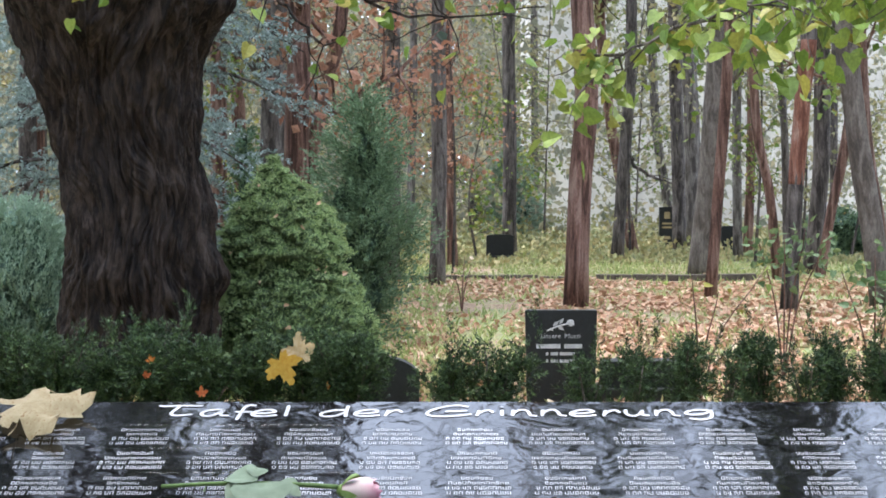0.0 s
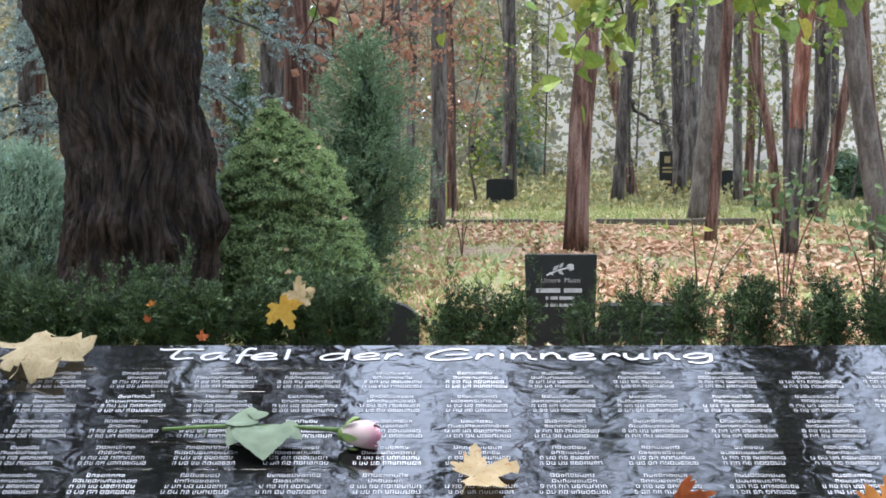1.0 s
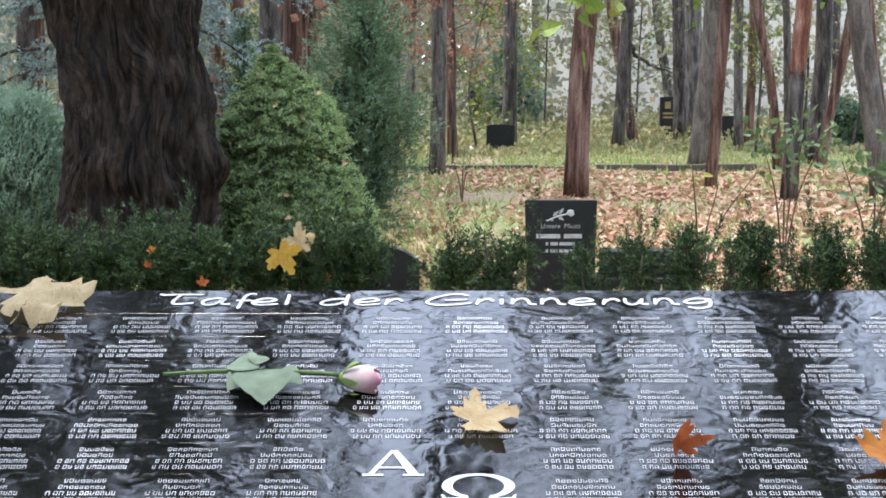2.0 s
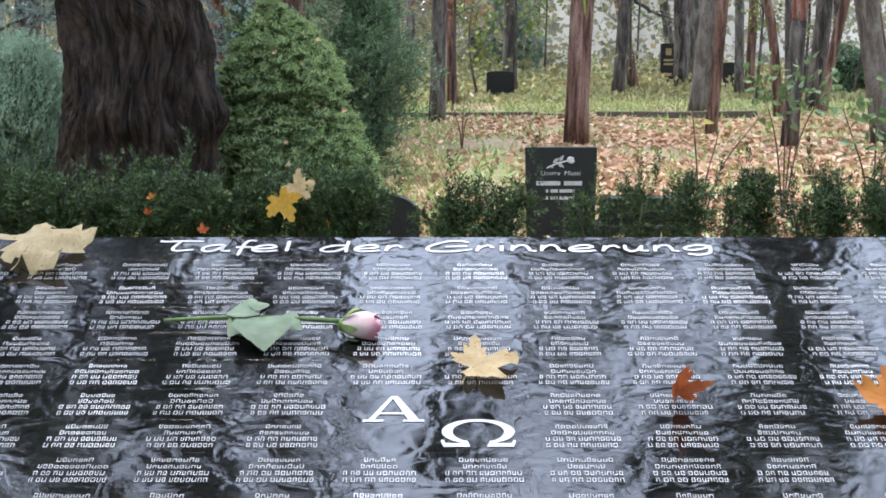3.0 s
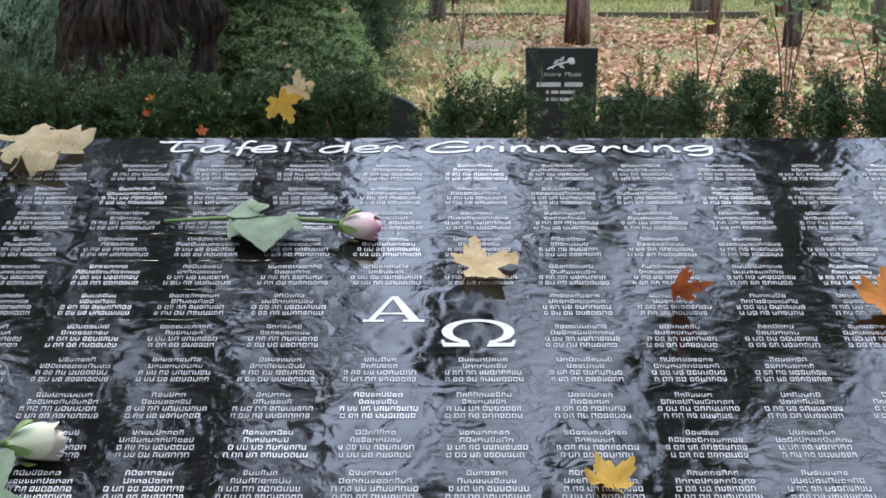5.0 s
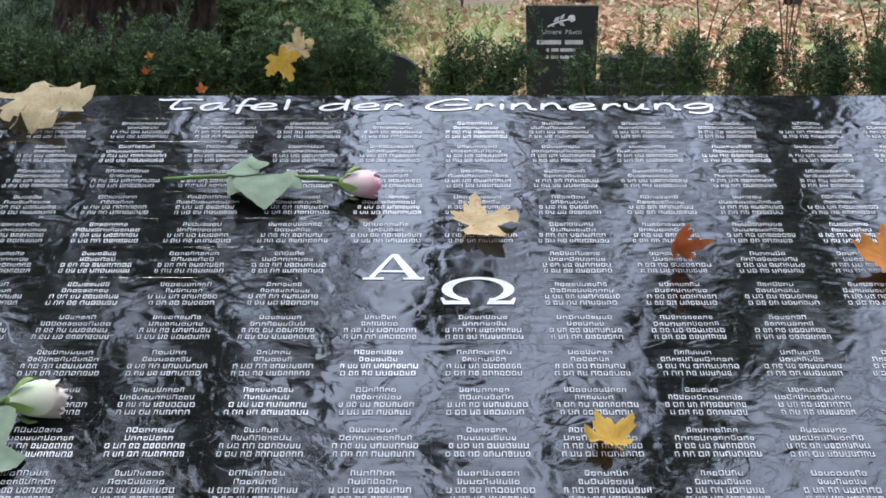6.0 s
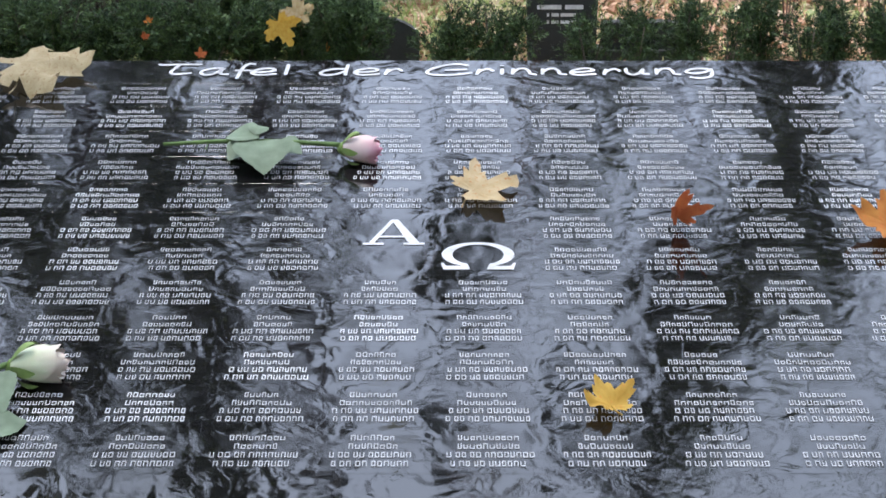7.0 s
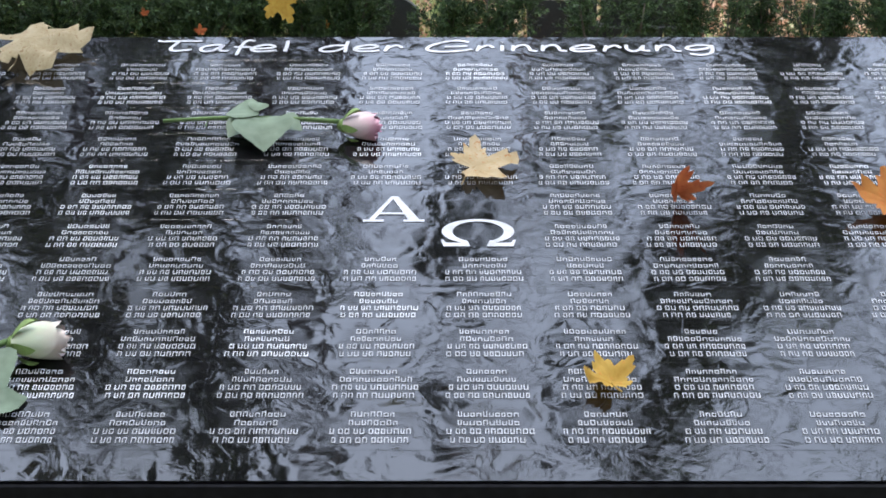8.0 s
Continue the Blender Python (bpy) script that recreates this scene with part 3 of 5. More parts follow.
forest_tree(21, 0.22, [(-9.50, 0), (-9.50, 2.26), (-9.57, 3.70)], BARK_DARK, 36, GOLD)
forest_tree(23, 0.24, [(-7.73, 0), (-7.66, 2.34), (-7.73, 3.92)], BARK_DARK, 22, GOLD)
forest_tree(17.0, 0.17, [(4.89, 0), (4.92, 2.10), (4.87, 3.26)], BARK_DARK, 33, LIME)
forest_tree(17, 0.20, [(5.87, 0), (5.84, 2.10), (5.90, 3.26)], BARK_DARK, 32, LIME)


SIDES = 380


def old_tree():
    rng = np.random.default_rng(4)
    base = np.array((-2.1, 11.5, -0.05))
    top = thing("old_tree", "massive old tree with deeply furrowed dark bark forking above", "tree", base)
    line = [(-0.02, 0, 0), (-0.03, 0, 0.4), (0.0, 0, 0.85), (-0.02, 0, 1.3), (-0.07, 0, 1.6), (-0.12, 0, 1.9), (-0.17, 0, 2.3), (-0.15, 0, 2.8)]
    pts = smooth_line(line, 260)
    z = pts[:, 2]
    radii = np.interp(z, (0, 0.35, 0.65, 0.9, 1.15, 1.5, 1.8, 2.0, 2.3, 2.65, 2.85), (0.57, 0.515, 0.52, 0.51, 0.485, 0.475, 0.495, 0.525, 0.61, 0.75, 0.8))
    bm = bmesh.new()
    rings = []
    for c, r in zip(pts, radii):
        ring = []
        for i in range(SIDES):
            a = 6.28318 * i / SIDES
            q = Vector((math.cos(a), math.sin(a), c[2]))
            # stringy cords of bark that sway round burrs
            sway = 0.3 * noise.noise(Vector((q.x * 1.3, q.y * 1.3, q.z * 1.5))) + 0.09 * noise.noise(Vector((q.x * 3.4, q.y * 3.4, q.z * 3.2 + 7)))
            b = a + sway
            w = Vector((math.cos(b), math.sin(b), 0))
            cord = abs(noise.noise(Vector((w.x * 8, w.y * 8, q.z * 1.8))))
            string = abs(noise.noise(Vector((w.x * 21, w.y * 21, q.z * 3.4 + 9))))
            flake = noise.noise(Vector((w.x * 34, w.y * 34, q.z * 16 + 3)))
            lump = noise.noise(Vector((q.x * 1.8, q.y * 1.8, q.z * 1.7 + 4)))
            boss = noise.noise(Vector((q.x * 3.6, q.y * 3.6, q.z * 4.2 + 20)))
            burr = 0.2 * math.exp(-((a - 6.1) / 0.3) ** 2 - ((c[2] - 0.78) / 0.15) ** 2)
            rr = r * (0.95 + 0.08 * lump + 0.11 * boss + 0.2 * min(cord, 0.32) + 0.14 * min(string, 0.28) + 0.024 * flake + burr)
            ring.append(bm.verts.new((c[0] + math.cos(a) * rr, c[1] + math.sin(a) * rr, c[2])))
        rings.append(ring)
    for lo, hi in zip(rings, rings[1:]):
        for i in range(SIDES):
            bm.faces.new((lo[i], lo[(i + 1) % SIDES], hi[(i + 1) % SIDES], hi[i]))
    bm.faces.new(rings[-1])
    part("trunk", bm, BARK_OLD, top, smooth=True)
    tips = []
    # limbs of the fork, and the low boughs that reach over the ground in front
    forks = [((-0.35, 0, 2.3), (-0.75, 0.1, 3.6), (-1.3, 0.3, 6.5), (-1.5, 0.4, 14), 0.32), ((0.12, 0, 2.25), (0.5, 0.1, 3.2), (1.0, 0.2, 6.0), (1.2, 0.6, 15), 0.27),
             ((0.0, 0.2, 2.5), (0.0, 0.5, 4), (0.1, 1.2, 8), (0.4, 1.6, 19), 0.3)]
    for *ks, r in forks:
        bm = bmesh.new()
        p = smooth_line(ks, 24)
        tube(bm, p, np.linspace(r, r * 0.35, 24), 16, 0.1, 5, r * 10)
        for i in range(9, 24, 6):
            a = rng.uniform(0, 6.283)
            branch(rng, bm, p[i], (math.cos(a), math.sin(a), 1.0), 2.2, 0.06, 1, tips)
        part("limb", bm, BARK_OLD, top, smooth=True)
    tips = np.array(tips)
    pick = tips[rng.integers(0, len(tips), 420)] + rng.normal(size=(420, 3)) * 0.15
    put("crown", faces_mesh("crown", leaves(rng, pick, 0.1, LEAF, 0.4), 8), LIME, top, "thin green and yellow leaves")


old_tree()


# ---------------------------------------------------------------- shrubs
def yew(x, y, tall, wide, shoots, seed, bare=0.2):
    rng = np.random.default_rng(seed)
    top = thing("yew_shrub", "low clipped dark green yew shrub in a hedge row", "shrub", (x, y, 0), "yew hedge")
    bm = bmesh.new()
    axes, starts = [], []
    for i in range(max(4, int(wide * 16))):
        a, lean = rng.uniform(0, 6.283), rng.uniform(0.1, 1.0)
        end = np.array((math.cos(a) * wide / 2 * lean, math.sin(a) * 0.22 * lean, tall * rng.uniform(0.72, 0.95)))
        pts = smooth_line([(0, 0, -0.03), end * (0.35, 0.35, 0.45), end], 7)
        tube(bm, pts, np.linspace(0.011, 0.004, 7), 5, cap=False)
        for k in range(shoots // max(4, int(wide * 16))):
            f = rng.uniform(bare, 1.0)
            j = f * 6
            p = pts[int(j)] + (pts[min(6, int(j) + 1)] - pts[int(j)]) * (j % 1)
            starts.append(p + rng.normal(size=3) * (0.05, 0.05, 0.03) * (1.2 - f * 0.5))
            axes.append((math.cos(a) * 0.6 + rng.normal() * 0.6, math.sin(a) * 0.6 + rng.normal() * 0.6, 0.75 + rng.normal() * 0.35))
    part("stem", bm, BARK_DARK, top)
    for k in range(max(2, int(wide * 9))):
        # dense tufts at the shoot ends
        hub = np.array((rng.normal() * wide * 0.24, rng.normal() * 0.08, tall * rng.uniform(max(0.45, bare + 0.2), 0.86)))
        for q in range(shoots // 8):
            d = unit(rng.normal(size=3) + np.array((0, 0, 0.5)))
            starts.append(hub + d * 0.06 * rng.random() ** 0.4)
            axes.append(d)
    for k in range(2 if wide > 0.4 else 1):
        # long leading shoots above the clipped top
        at = np.array((rng.normal() * wide * 0.3, rng.normal() * 0.1, tall * 0.85))
        for q in np.linspace(0, tall * rng.uniform(0.2, 0.42), 7):
            starts.append(at + (0.015 * rng.normal(), 0, q))
            axes.append((rng.normal() * 0.25, rng.normal() * 0.25, 1))
    put("foliage", faces_mesh("foliage", needles(rng, np.array(starts), np.array(axes), 20, 0.03, 62, 0.0062, 0.085), 4), YEW, top)


for i in range(9):
    yew(-2.62 + i * 0.265, 9.0 + 0.12 * math.sin(i * 2.1), 0.56 + 0.03 * math.sin(i * 1.7), 0.46, 680, 40 + i, 0.1)
YEWS = [(0.03, 0.52, 0.26, 480), (0.27, 0.57, 0.3, 620), (0.80, 0.5, 0.16, 240), (1.05, 0.54, 0.2, 290), (1.33, 0.57, 0.26, 480), (1.53, 0.46, 0.16, 150),
        (1.75, 0.58, 0.24, 560), (1.97, 0.46, 0.16, 170), (2.19, 0.58, 0.28, 620), (2.44, 0.58, 0.26, 520)]
for i, (x, tall, wide, shoots) in enumerate(YEWS):
    yew(x, 9.0 + 0.08 * math.sin(i * 3.3), tall * 0.96, wide * 1.1, int(shoots * 0.65), 80 + i, 0.3)


# core under light green needles, its colour darkened for shade in the gaps
HEART_LIGHT = plain("shaded_light_green_core", (0.035, 0.06, 0.024), (0.11, 0.17, 0.065), 60, 0.9, 1.0, 0.03)
# blue-green and dark green cores, likewise coloured darker as shade behind the sprays
HEART_BLUE = plain("shaded_blue_green_core", (0.04, 0.08, 0.055), (0.08, 0.15, 0.11), 70, 0.9, 1.0, 0.02)
HEART_DARK = plain("shaded_dark_green_core", (0.025, 0.05, 0.03), (0.05, 0.1, 0.06), 70, 0.9, 1.0, 0.02)


def conifer(name, label, at, tall, radius_at, tufts, each, length, width, upward, material, seed, core=0.82, lump=0.12, spread=60, run=0.05, puff=0.0, heart=None, lean=0.0, pads=1.25, deep=1.0):
    heart = heart or SPRUCE_CORE
    rng = np.random.default_rng(seed)
    top = thing(name, label, "shrub", at)

    def shape(q, v):
        # rounded clumps with clefts between them
        w = radius_at(v)
        b = noise.noise(Vector((math.cos(q) * 2.4, math.sin(q) * 2.4, v * 5.5 + seed))) + 0.6 * noise.noise(Vector((math.cos(q) * 6, math.sin(q) * 6, v * 15 + seed)))
        r = w * (0.94 + lump * 1.2 * b)
        if puff:
            at = Vector((math.cos(q) * w, math.sin(q) * w, v * tall * pads + 0.3 * b * puff)) / puff
            r += deep * puff * (1.0 * (0.36 - noise.voronoi(at)[0][0]) + 0.5 * (0.36 - noise.voronoi(at * 2.3)[0][0]) + 0.22 * (0.36 - noise.voronoi(at * 5.1)[0][0]))
        return max(0.01, r)

    # solid core that blocks see-through gaps; its dark colour stands for inner shade
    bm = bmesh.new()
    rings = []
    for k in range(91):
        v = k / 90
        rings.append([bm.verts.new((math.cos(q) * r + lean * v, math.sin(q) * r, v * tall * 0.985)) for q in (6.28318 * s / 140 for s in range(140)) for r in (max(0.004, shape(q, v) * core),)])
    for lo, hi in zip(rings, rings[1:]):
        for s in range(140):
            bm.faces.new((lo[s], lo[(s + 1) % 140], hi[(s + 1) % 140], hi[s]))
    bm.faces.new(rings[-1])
    part("heart", bm, heart, top, "solid inner core, coloured dark as shade between the needles", smooth=True)
    u = rng.uniform(0, 1, tufts * 3)
    rad = np.array([radius_at(v) for v in u])
    keep = rng.uniform(0, rad.max(), len(u)) < rad + 0.03
    u, rad = u[keep][:tufts], rad[keep][:tufts]
    a = rng.uniform(0, 6.283, len(u))
    r = np.array([shape(q, v) for q, v in zip(a, u)]) * rng.uniform(0.92, 1.0, len(u))
    c = np.stack([np.cos(a) * r + lean * u, np.sin(a) * r, u * tall], 1)
    ax = np.stack([np.cos(a), np.sin(a), np.full(len(a), upward)], 1) + rng.normal(size=(len(a), 3)) * 0.35
    put("foliage", faces_mesh("foliage", needles(rng, c, ax, each, length, spread, width, run), 4), material, top)
    return top


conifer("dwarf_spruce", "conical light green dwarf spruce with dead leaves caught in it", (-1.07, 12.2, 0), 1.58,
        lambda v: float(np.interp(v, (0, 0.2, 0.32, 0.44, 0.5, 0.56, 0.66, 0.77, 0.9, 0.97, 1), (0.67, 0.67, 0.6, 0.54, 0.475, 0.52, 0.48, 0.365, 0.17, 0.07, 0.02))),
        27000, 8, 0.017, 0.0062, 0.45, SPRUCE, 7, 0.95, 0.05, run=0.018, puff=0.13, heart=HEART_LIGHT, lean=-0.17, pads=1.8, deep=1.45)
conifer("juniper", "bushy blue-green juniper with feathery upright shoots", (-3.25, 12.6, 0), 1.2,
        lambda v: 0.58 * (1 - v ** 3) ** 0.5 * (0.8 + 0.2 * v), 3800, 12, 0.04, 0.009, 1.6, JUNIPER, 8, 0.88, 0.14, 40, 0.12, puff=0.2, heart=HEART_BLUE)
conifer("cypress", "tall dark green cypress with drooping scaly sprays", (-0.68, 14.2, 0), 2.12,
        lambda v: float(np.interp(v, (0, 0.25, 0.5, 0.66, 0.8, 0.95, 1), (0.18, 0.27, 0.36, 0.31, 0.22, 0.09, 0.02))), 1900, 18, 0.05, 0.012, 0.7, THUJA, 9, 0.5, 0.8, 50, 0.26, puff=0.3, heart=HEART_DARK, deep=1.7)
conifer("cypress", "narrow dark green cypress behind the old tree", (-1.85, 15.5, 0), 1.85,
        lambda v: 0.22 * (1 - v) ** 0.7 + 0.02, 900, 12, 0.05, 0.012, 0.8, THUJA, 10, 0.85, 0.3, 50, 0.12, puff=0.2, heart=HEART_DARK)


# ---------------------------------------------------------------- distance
# the farthest leaves, with still more haze mixed into their colour
HAZED_LEAF = leafy("hazed_far_leaves", [(0.24, 0.24, 0.2), (0.32, 0.32, 0.27), (0.38, 0.37, 0.3), (0.45, 0.4, 0.3)], 0.8, 0.45)


def far_house():
    top = thing("house", "pale plastered house standing beyond the trees", "house", (9.3, 50, 0))
    bm = bmesh.new()
    box(bm, -6.6, 9, 0, 8, -0.1, 9.2)
    part("wall", bm, PLASTER, top)
    bm = bmesh.new()
    a = [bm.verts.new(p) for p in ((-7, -0.5, 9.2), (9.4, -0.5, 9.2), (9.4, 8.5, 9.2), (-7, 8.5, 9.2), (-7, 4, 13), (9.4, 4, 13))]
    for q in ((0, 1, 5, 4), (2, 3, 4, 5), (0, 4, 3), (1, 2, 5), (3, 2, 1, 0)):
        bm.faces.new([a[i] for i in q])
    part("roof", bm, ROOF, top)


far_house()


def far_wood():
    rng = np.random.default_rng(31)

    def clumps(name, label, count, where, size, thresh, scale, material):
        p = where(rng, count)
        k = np.array([noise.noise(Vector(q * scale)) + 0.5 * noise.noise(Vector(q * scale * 2.7)) for q in p])
        p = p[k > thresh]
        tagged(put(name, faces_mesh(name, leaves(rng, p, size, DIAMOND, 0.3), 4), material), label, "woodland", kind="stuff")

    def behind(rng, n):
        y = rng.uniform(52, 80, n)
        y[: n // 2] = rng.uniform(36, 48, n // 2)
        x = rng.uniform(-0.42, 0.4, n) * y
        z = rng.uniform(0, 1, n) ** 1.2 * 22
        p = np.stack([x, y, z], 1)
        return p[~((x > 2.5) & (y < 50) & (rng.uniform(0, 1, n) < 0.45))]

    def edge(rng, n):
        y = rng.uniform(80, 95, n)
        return np.stack([rng.uniform(-0.42, 0.42, n) * y, y, rng.uniform(0, 15, n)], 1)

    # unseen foliage added at the sides and behind, to keep skylight off upright faces
    def around(rng, n):
        a = rng.uniform(math.radians(120), math.radians(420), n)
        r = rng.uniform(14, 30, n)
        return np.stack([np.cos(a) * r, np.sin(a) * r + 4, rng.uniform(0, 1, n) ** 1.2 * 15], 1)

    clumps("far_wood", "grey-green and yellow foliage of the wood beyond, paled for haze", 210000, behind, 0.2, -0.4, 0.3, FARLEAF)
    clumps("wood_edge", "foliage far behind the wood, coloured pale grey-green for haze", 90000, edge, 0.5, -0.9, 0.12, HAZED_LEAF)
    clumps("skylight_screen_wood", "unseen foliage added all round to screen off low skylight", 26000, around, 0.8, -0.2, 0.3, FARLEAF)


far_wood()


# ---------------------------------------------------------------- overhanging lime tree
def bough(rng, parent, name, knots, radius, twigs, reach, count, size, bark_mat, leaf_mat, hang=0.5, spread=0.09):
    bm = bmesh.new()
    pts = smooth_line(knots, 22)
    pts[1:] += rng.normal(size=(21, 3)) * radius * 0.5
    tube(bm, pts, np.linspace(radius, radius * 0.2, 22), 7, cap=False)
    tips = []
    for i in range(twigs):
        j = rng.integers(2, 22)
        d = unit(rng.normal(size=3) * (1, 0.6, 0.7) + np.array((0, 0, -hang)))
        line = [pts[j]]
        for k in range(5):
            d = unit(d + rng.normal(size=3) * 0.3 + np.array((0, 0, -0.08 * hang)))
            line.append(line[-1] + d * reach / 5)
        tube(bm, line, np.linspace(radius * 0.3, radius * 0.1, 6), 4, cap=False)
        tips += line[1:]
    limb = part(name, bm, bark_mat, parent, smooth=True)
    if count:
        tips = np.array(tips)
        pick = tips[rng.integers(0, len(tips), count)] + rng.normal(size=(count, 3)) * spread
        put("leaf_spray", faces_mesh("leaf_spray", leaves(rng, pick, size, LEAF, 0.9, 0, 0.15), 8), leaf_mat, limb)["kind"] = "stuff"


def lime_tree():
    rng = np.random.default_rng(12)
    base = np.array((4.8, 8.6, 0))
    top = thing("lime_tree", "lime tree with low boughs of green and yellow leaves", "tree", base)
    bm = bmesh.new()
    tube(bm, smooth_line([(0, 0, -0.05), (0.05, 0, 2), (-0.1, 0.1, 5), (-0.3, 0.2, 10), (-0.2, 0.3, 17)], 40), np.linspace(0.36, 0.08, 40), 18, 0.1, 0, 2.0)
    part("trunk", bm, BARK_DARK, top, smooth=True)
    low = [[(0, -0.1, 2.6), (-1.8, -0.3, 2.95), (-2.9, -0.4, 2.42), (-3.75, -0.3, 2.12), (-4.0, -0.3, 1.95)],
           [(0, -0.2, 2.8), (-1.9, -0.9, 2.75), (-2.8, -1.0, 2.32), (-3.4, -1.0, 2.2)],
           [(0, 0.1, 3.0), (-1.6, 0.3, 2.9), (-2.6, 0.4, 2.5), (-3.2, 0.5, 2.3)],
           [(0, 0, 2.9), (-1.5, -0.2, 2.65), (-2.2, -0.3, 2.4), (-2.7, -0.4, 2.3)]]
    for i, k in enumerate(low):
        bough(rng, top, "low_bough", k, 0.022, 22, 0.4, (300, 290, 230, 280)[i], 0.09, BARK_DARK, LIME)
    # high limbs across the sky
    for i in range(3):
        z0 = 4.5 + i * 2.6
        x1 = -0.6 - 0.8 * rng.random()
        k = [(-0.05, 0.05, z0), (x1 * 0.4, rng.uniform(-1, 1), z0 + 1.5), (x1 * 0.8, rng.uniform(-1.5, 2), z0 + 3.2), (x1, rng.uniform(-1.5, 2.5), z0 + 5.5)]
        bough(rng, top, "limb", k, 0.075, 20, 1.2, 260, 0.11, BARK_DARK, LIME, 0.1, 0.12)


lime_tree()


def added_shade_tree():
    # unseen tree, added behind to spread over the plaque and dim it
    rng = np.random.default_rng(77)
    base = np.array((-2.6, -2.8, 0))
    top = thing("spreading_tree", "unseen broad leafy tree added to shade the plaque", "tree", base)
    bm = bmesh.new()
    tube(bm, smooth_line([(0, 0, -0.05), (0.05, 0.1, 3), (0.2, 0.3, 6), (0.4, 0.6, 10)], 30), np.linspace(0.4, 0.15, 30), 18, 0.1, 0, 2.0)
    part("trunk", bm, BARK_DARK, top, smooth=True)
    tips = []
    for i in range(10):
        a = rng.uniform(-0.6, 2.2)
        bm = bmesh.new()
        branch(rng, bm, (0.2, 0.3, 5.2 + 0.4 * i), (math.cos(a), math.sin(a), 0.25), 4.6, 0.1, 2, tips)
        part("limb", bm, BARK_DARK, top)
    tips = np.array(tips)
    pick = tips[rng.integers(0, len(tips), 5200)] + rng.normal(size=(5200, 3)) * 0.3
    pick = pick[pick[:, 1] + base[1] < 3.6]
    put("crown", faces_mesh("crown", leaves(rng, pick, 0.2, LEAF, 0.3, 0, 0.3), 8), LIME, top)["kind"] = "stuff"


added_shade_tree()


def old_tree_boughs():
    # thin boughs of the old tree that droop into view
    rng = np.random.default_rng(23)
    parent = bpy.data.objects["old_tree"]
    for k, twigs, count in (([(0.9, -0.2, 3.4), (1.3, -0.5, 2.85), (1.9, -0.7, 2.52), (2.75, -0.9, 2.56)], 12, 34), ([(0.75, -0.2, 3.2), (0.95, -0.4, 2.75), (1.2, -0.5, 2.45), (1.32, -0.6, 2.3)], 7, 16),
                            ([(0.9, -0.2, 3.6), (1.8, -0.6, 3.0), (2.9, -0.9, 2.75), (3.7, -1.0, 2.6)], 14, 40), ([(-0.6, -0.5, 3.2), (-0.4, -0.75, 2.9), (-0.2, -0.85, 2.75)], 5, 18)):
        bough(rng, parent, "thin_bough", k, 0.02, twigs, 0.45, count, 0.1, BARK_OLD, LIME, 0.6)


old_tree_boughs()


# ---------------------------------------------------------------- understorey
def sapling(x, y, tall, wide, count, material, label, seed, size=0.09, low=0.25):
    rng = np.random.default_rng(seed)
    top = thing("sapling", label, "sapling", (x, y, 0), "saplings under the trees")
    bm = bmesh.new()
    line = smooth_line([(0, 0, -0.05), (rng.normal() * 0.1, 0, tall * 0.4), (rng.normal() * 0.25, rng.normal() * 0.2, tall)], 16)
    tube(bm, line, np.linspace(0.03, 0.008, 16), 6, cap=False)
    part("stem", bm, BARK_DARK, top)
    bm, tips = bmesh.new(), []
    for i in range(16):
        j = int(rng.uniform(low, 1) * 15)
        a = rng.uniform(0, 6.283)
        branch(rng, bm, line[j], (math.cos(a), math.sin(a), 0.35), wide * rng.uniform(0.5, 1.1), 0.012, 1, tips)
    part("twig", bm, BARK_DARK, top)["kind"] = "stuff"
    tips = np.array(tips)
    pick = tips[rng.integers(0, len(tips), count)] + rng.normal(size=(count, 3)) * 0.07
    put("foliage", faces_mesh("foliage", leaves(rng, pick, size, LEAF, 0.5, 0, 0.2), 8), material, top)


sapling(-0.75, 21.0, 4.2, 1.0, 900, COPPER, "beech sapling with copper-brown leaves still hanging", 1, 0.06, 0.4)
sapling(0.15, 24.5, 4.6, 1.0, 900, COPPER, "beech sapling with copper-brown leaves still hanging", 2, 0.06, 0.4)
sapling(-1.3, 25.0, 4.6, 1.0, 500, COPPER, "beech sapling with copper-brown leaves still hanging", 3, 0.06, 0.5)
for i, (x, y, tall, wide, count) in enumerate([(-3.2, 24, 5.0, 1.3, 900), (-2.4, 27, 5.5, 1.4, 900), (-4.6, 27, 5.0, 1.3, 700), (1.2, 33, 5.2, 1.4, 900), (2.2, 36, 6, 1.5, 900), (3.4, 30, 5.0, 1.2, 600),
                                               (5.1, 27, 5.0, 1.3, 800), (6.3, 29, 5.5, 1.3, 800), (7.4, 30, 5.0, 1.3, 800), (4.3, 37, 5.6, 1.5, 800), (-0.2, 36, 5.5, 1.6, 1000), (-6.2, 26, 5.0, 1.4, 800), (0.6, 29, 3.0, 0.9, 350)]):
    sapling(x, y, tall, wide, count, GOLD if i % 3 else LIME, "thin sapling with yellow-green leaves", 100 + i, 0.07)


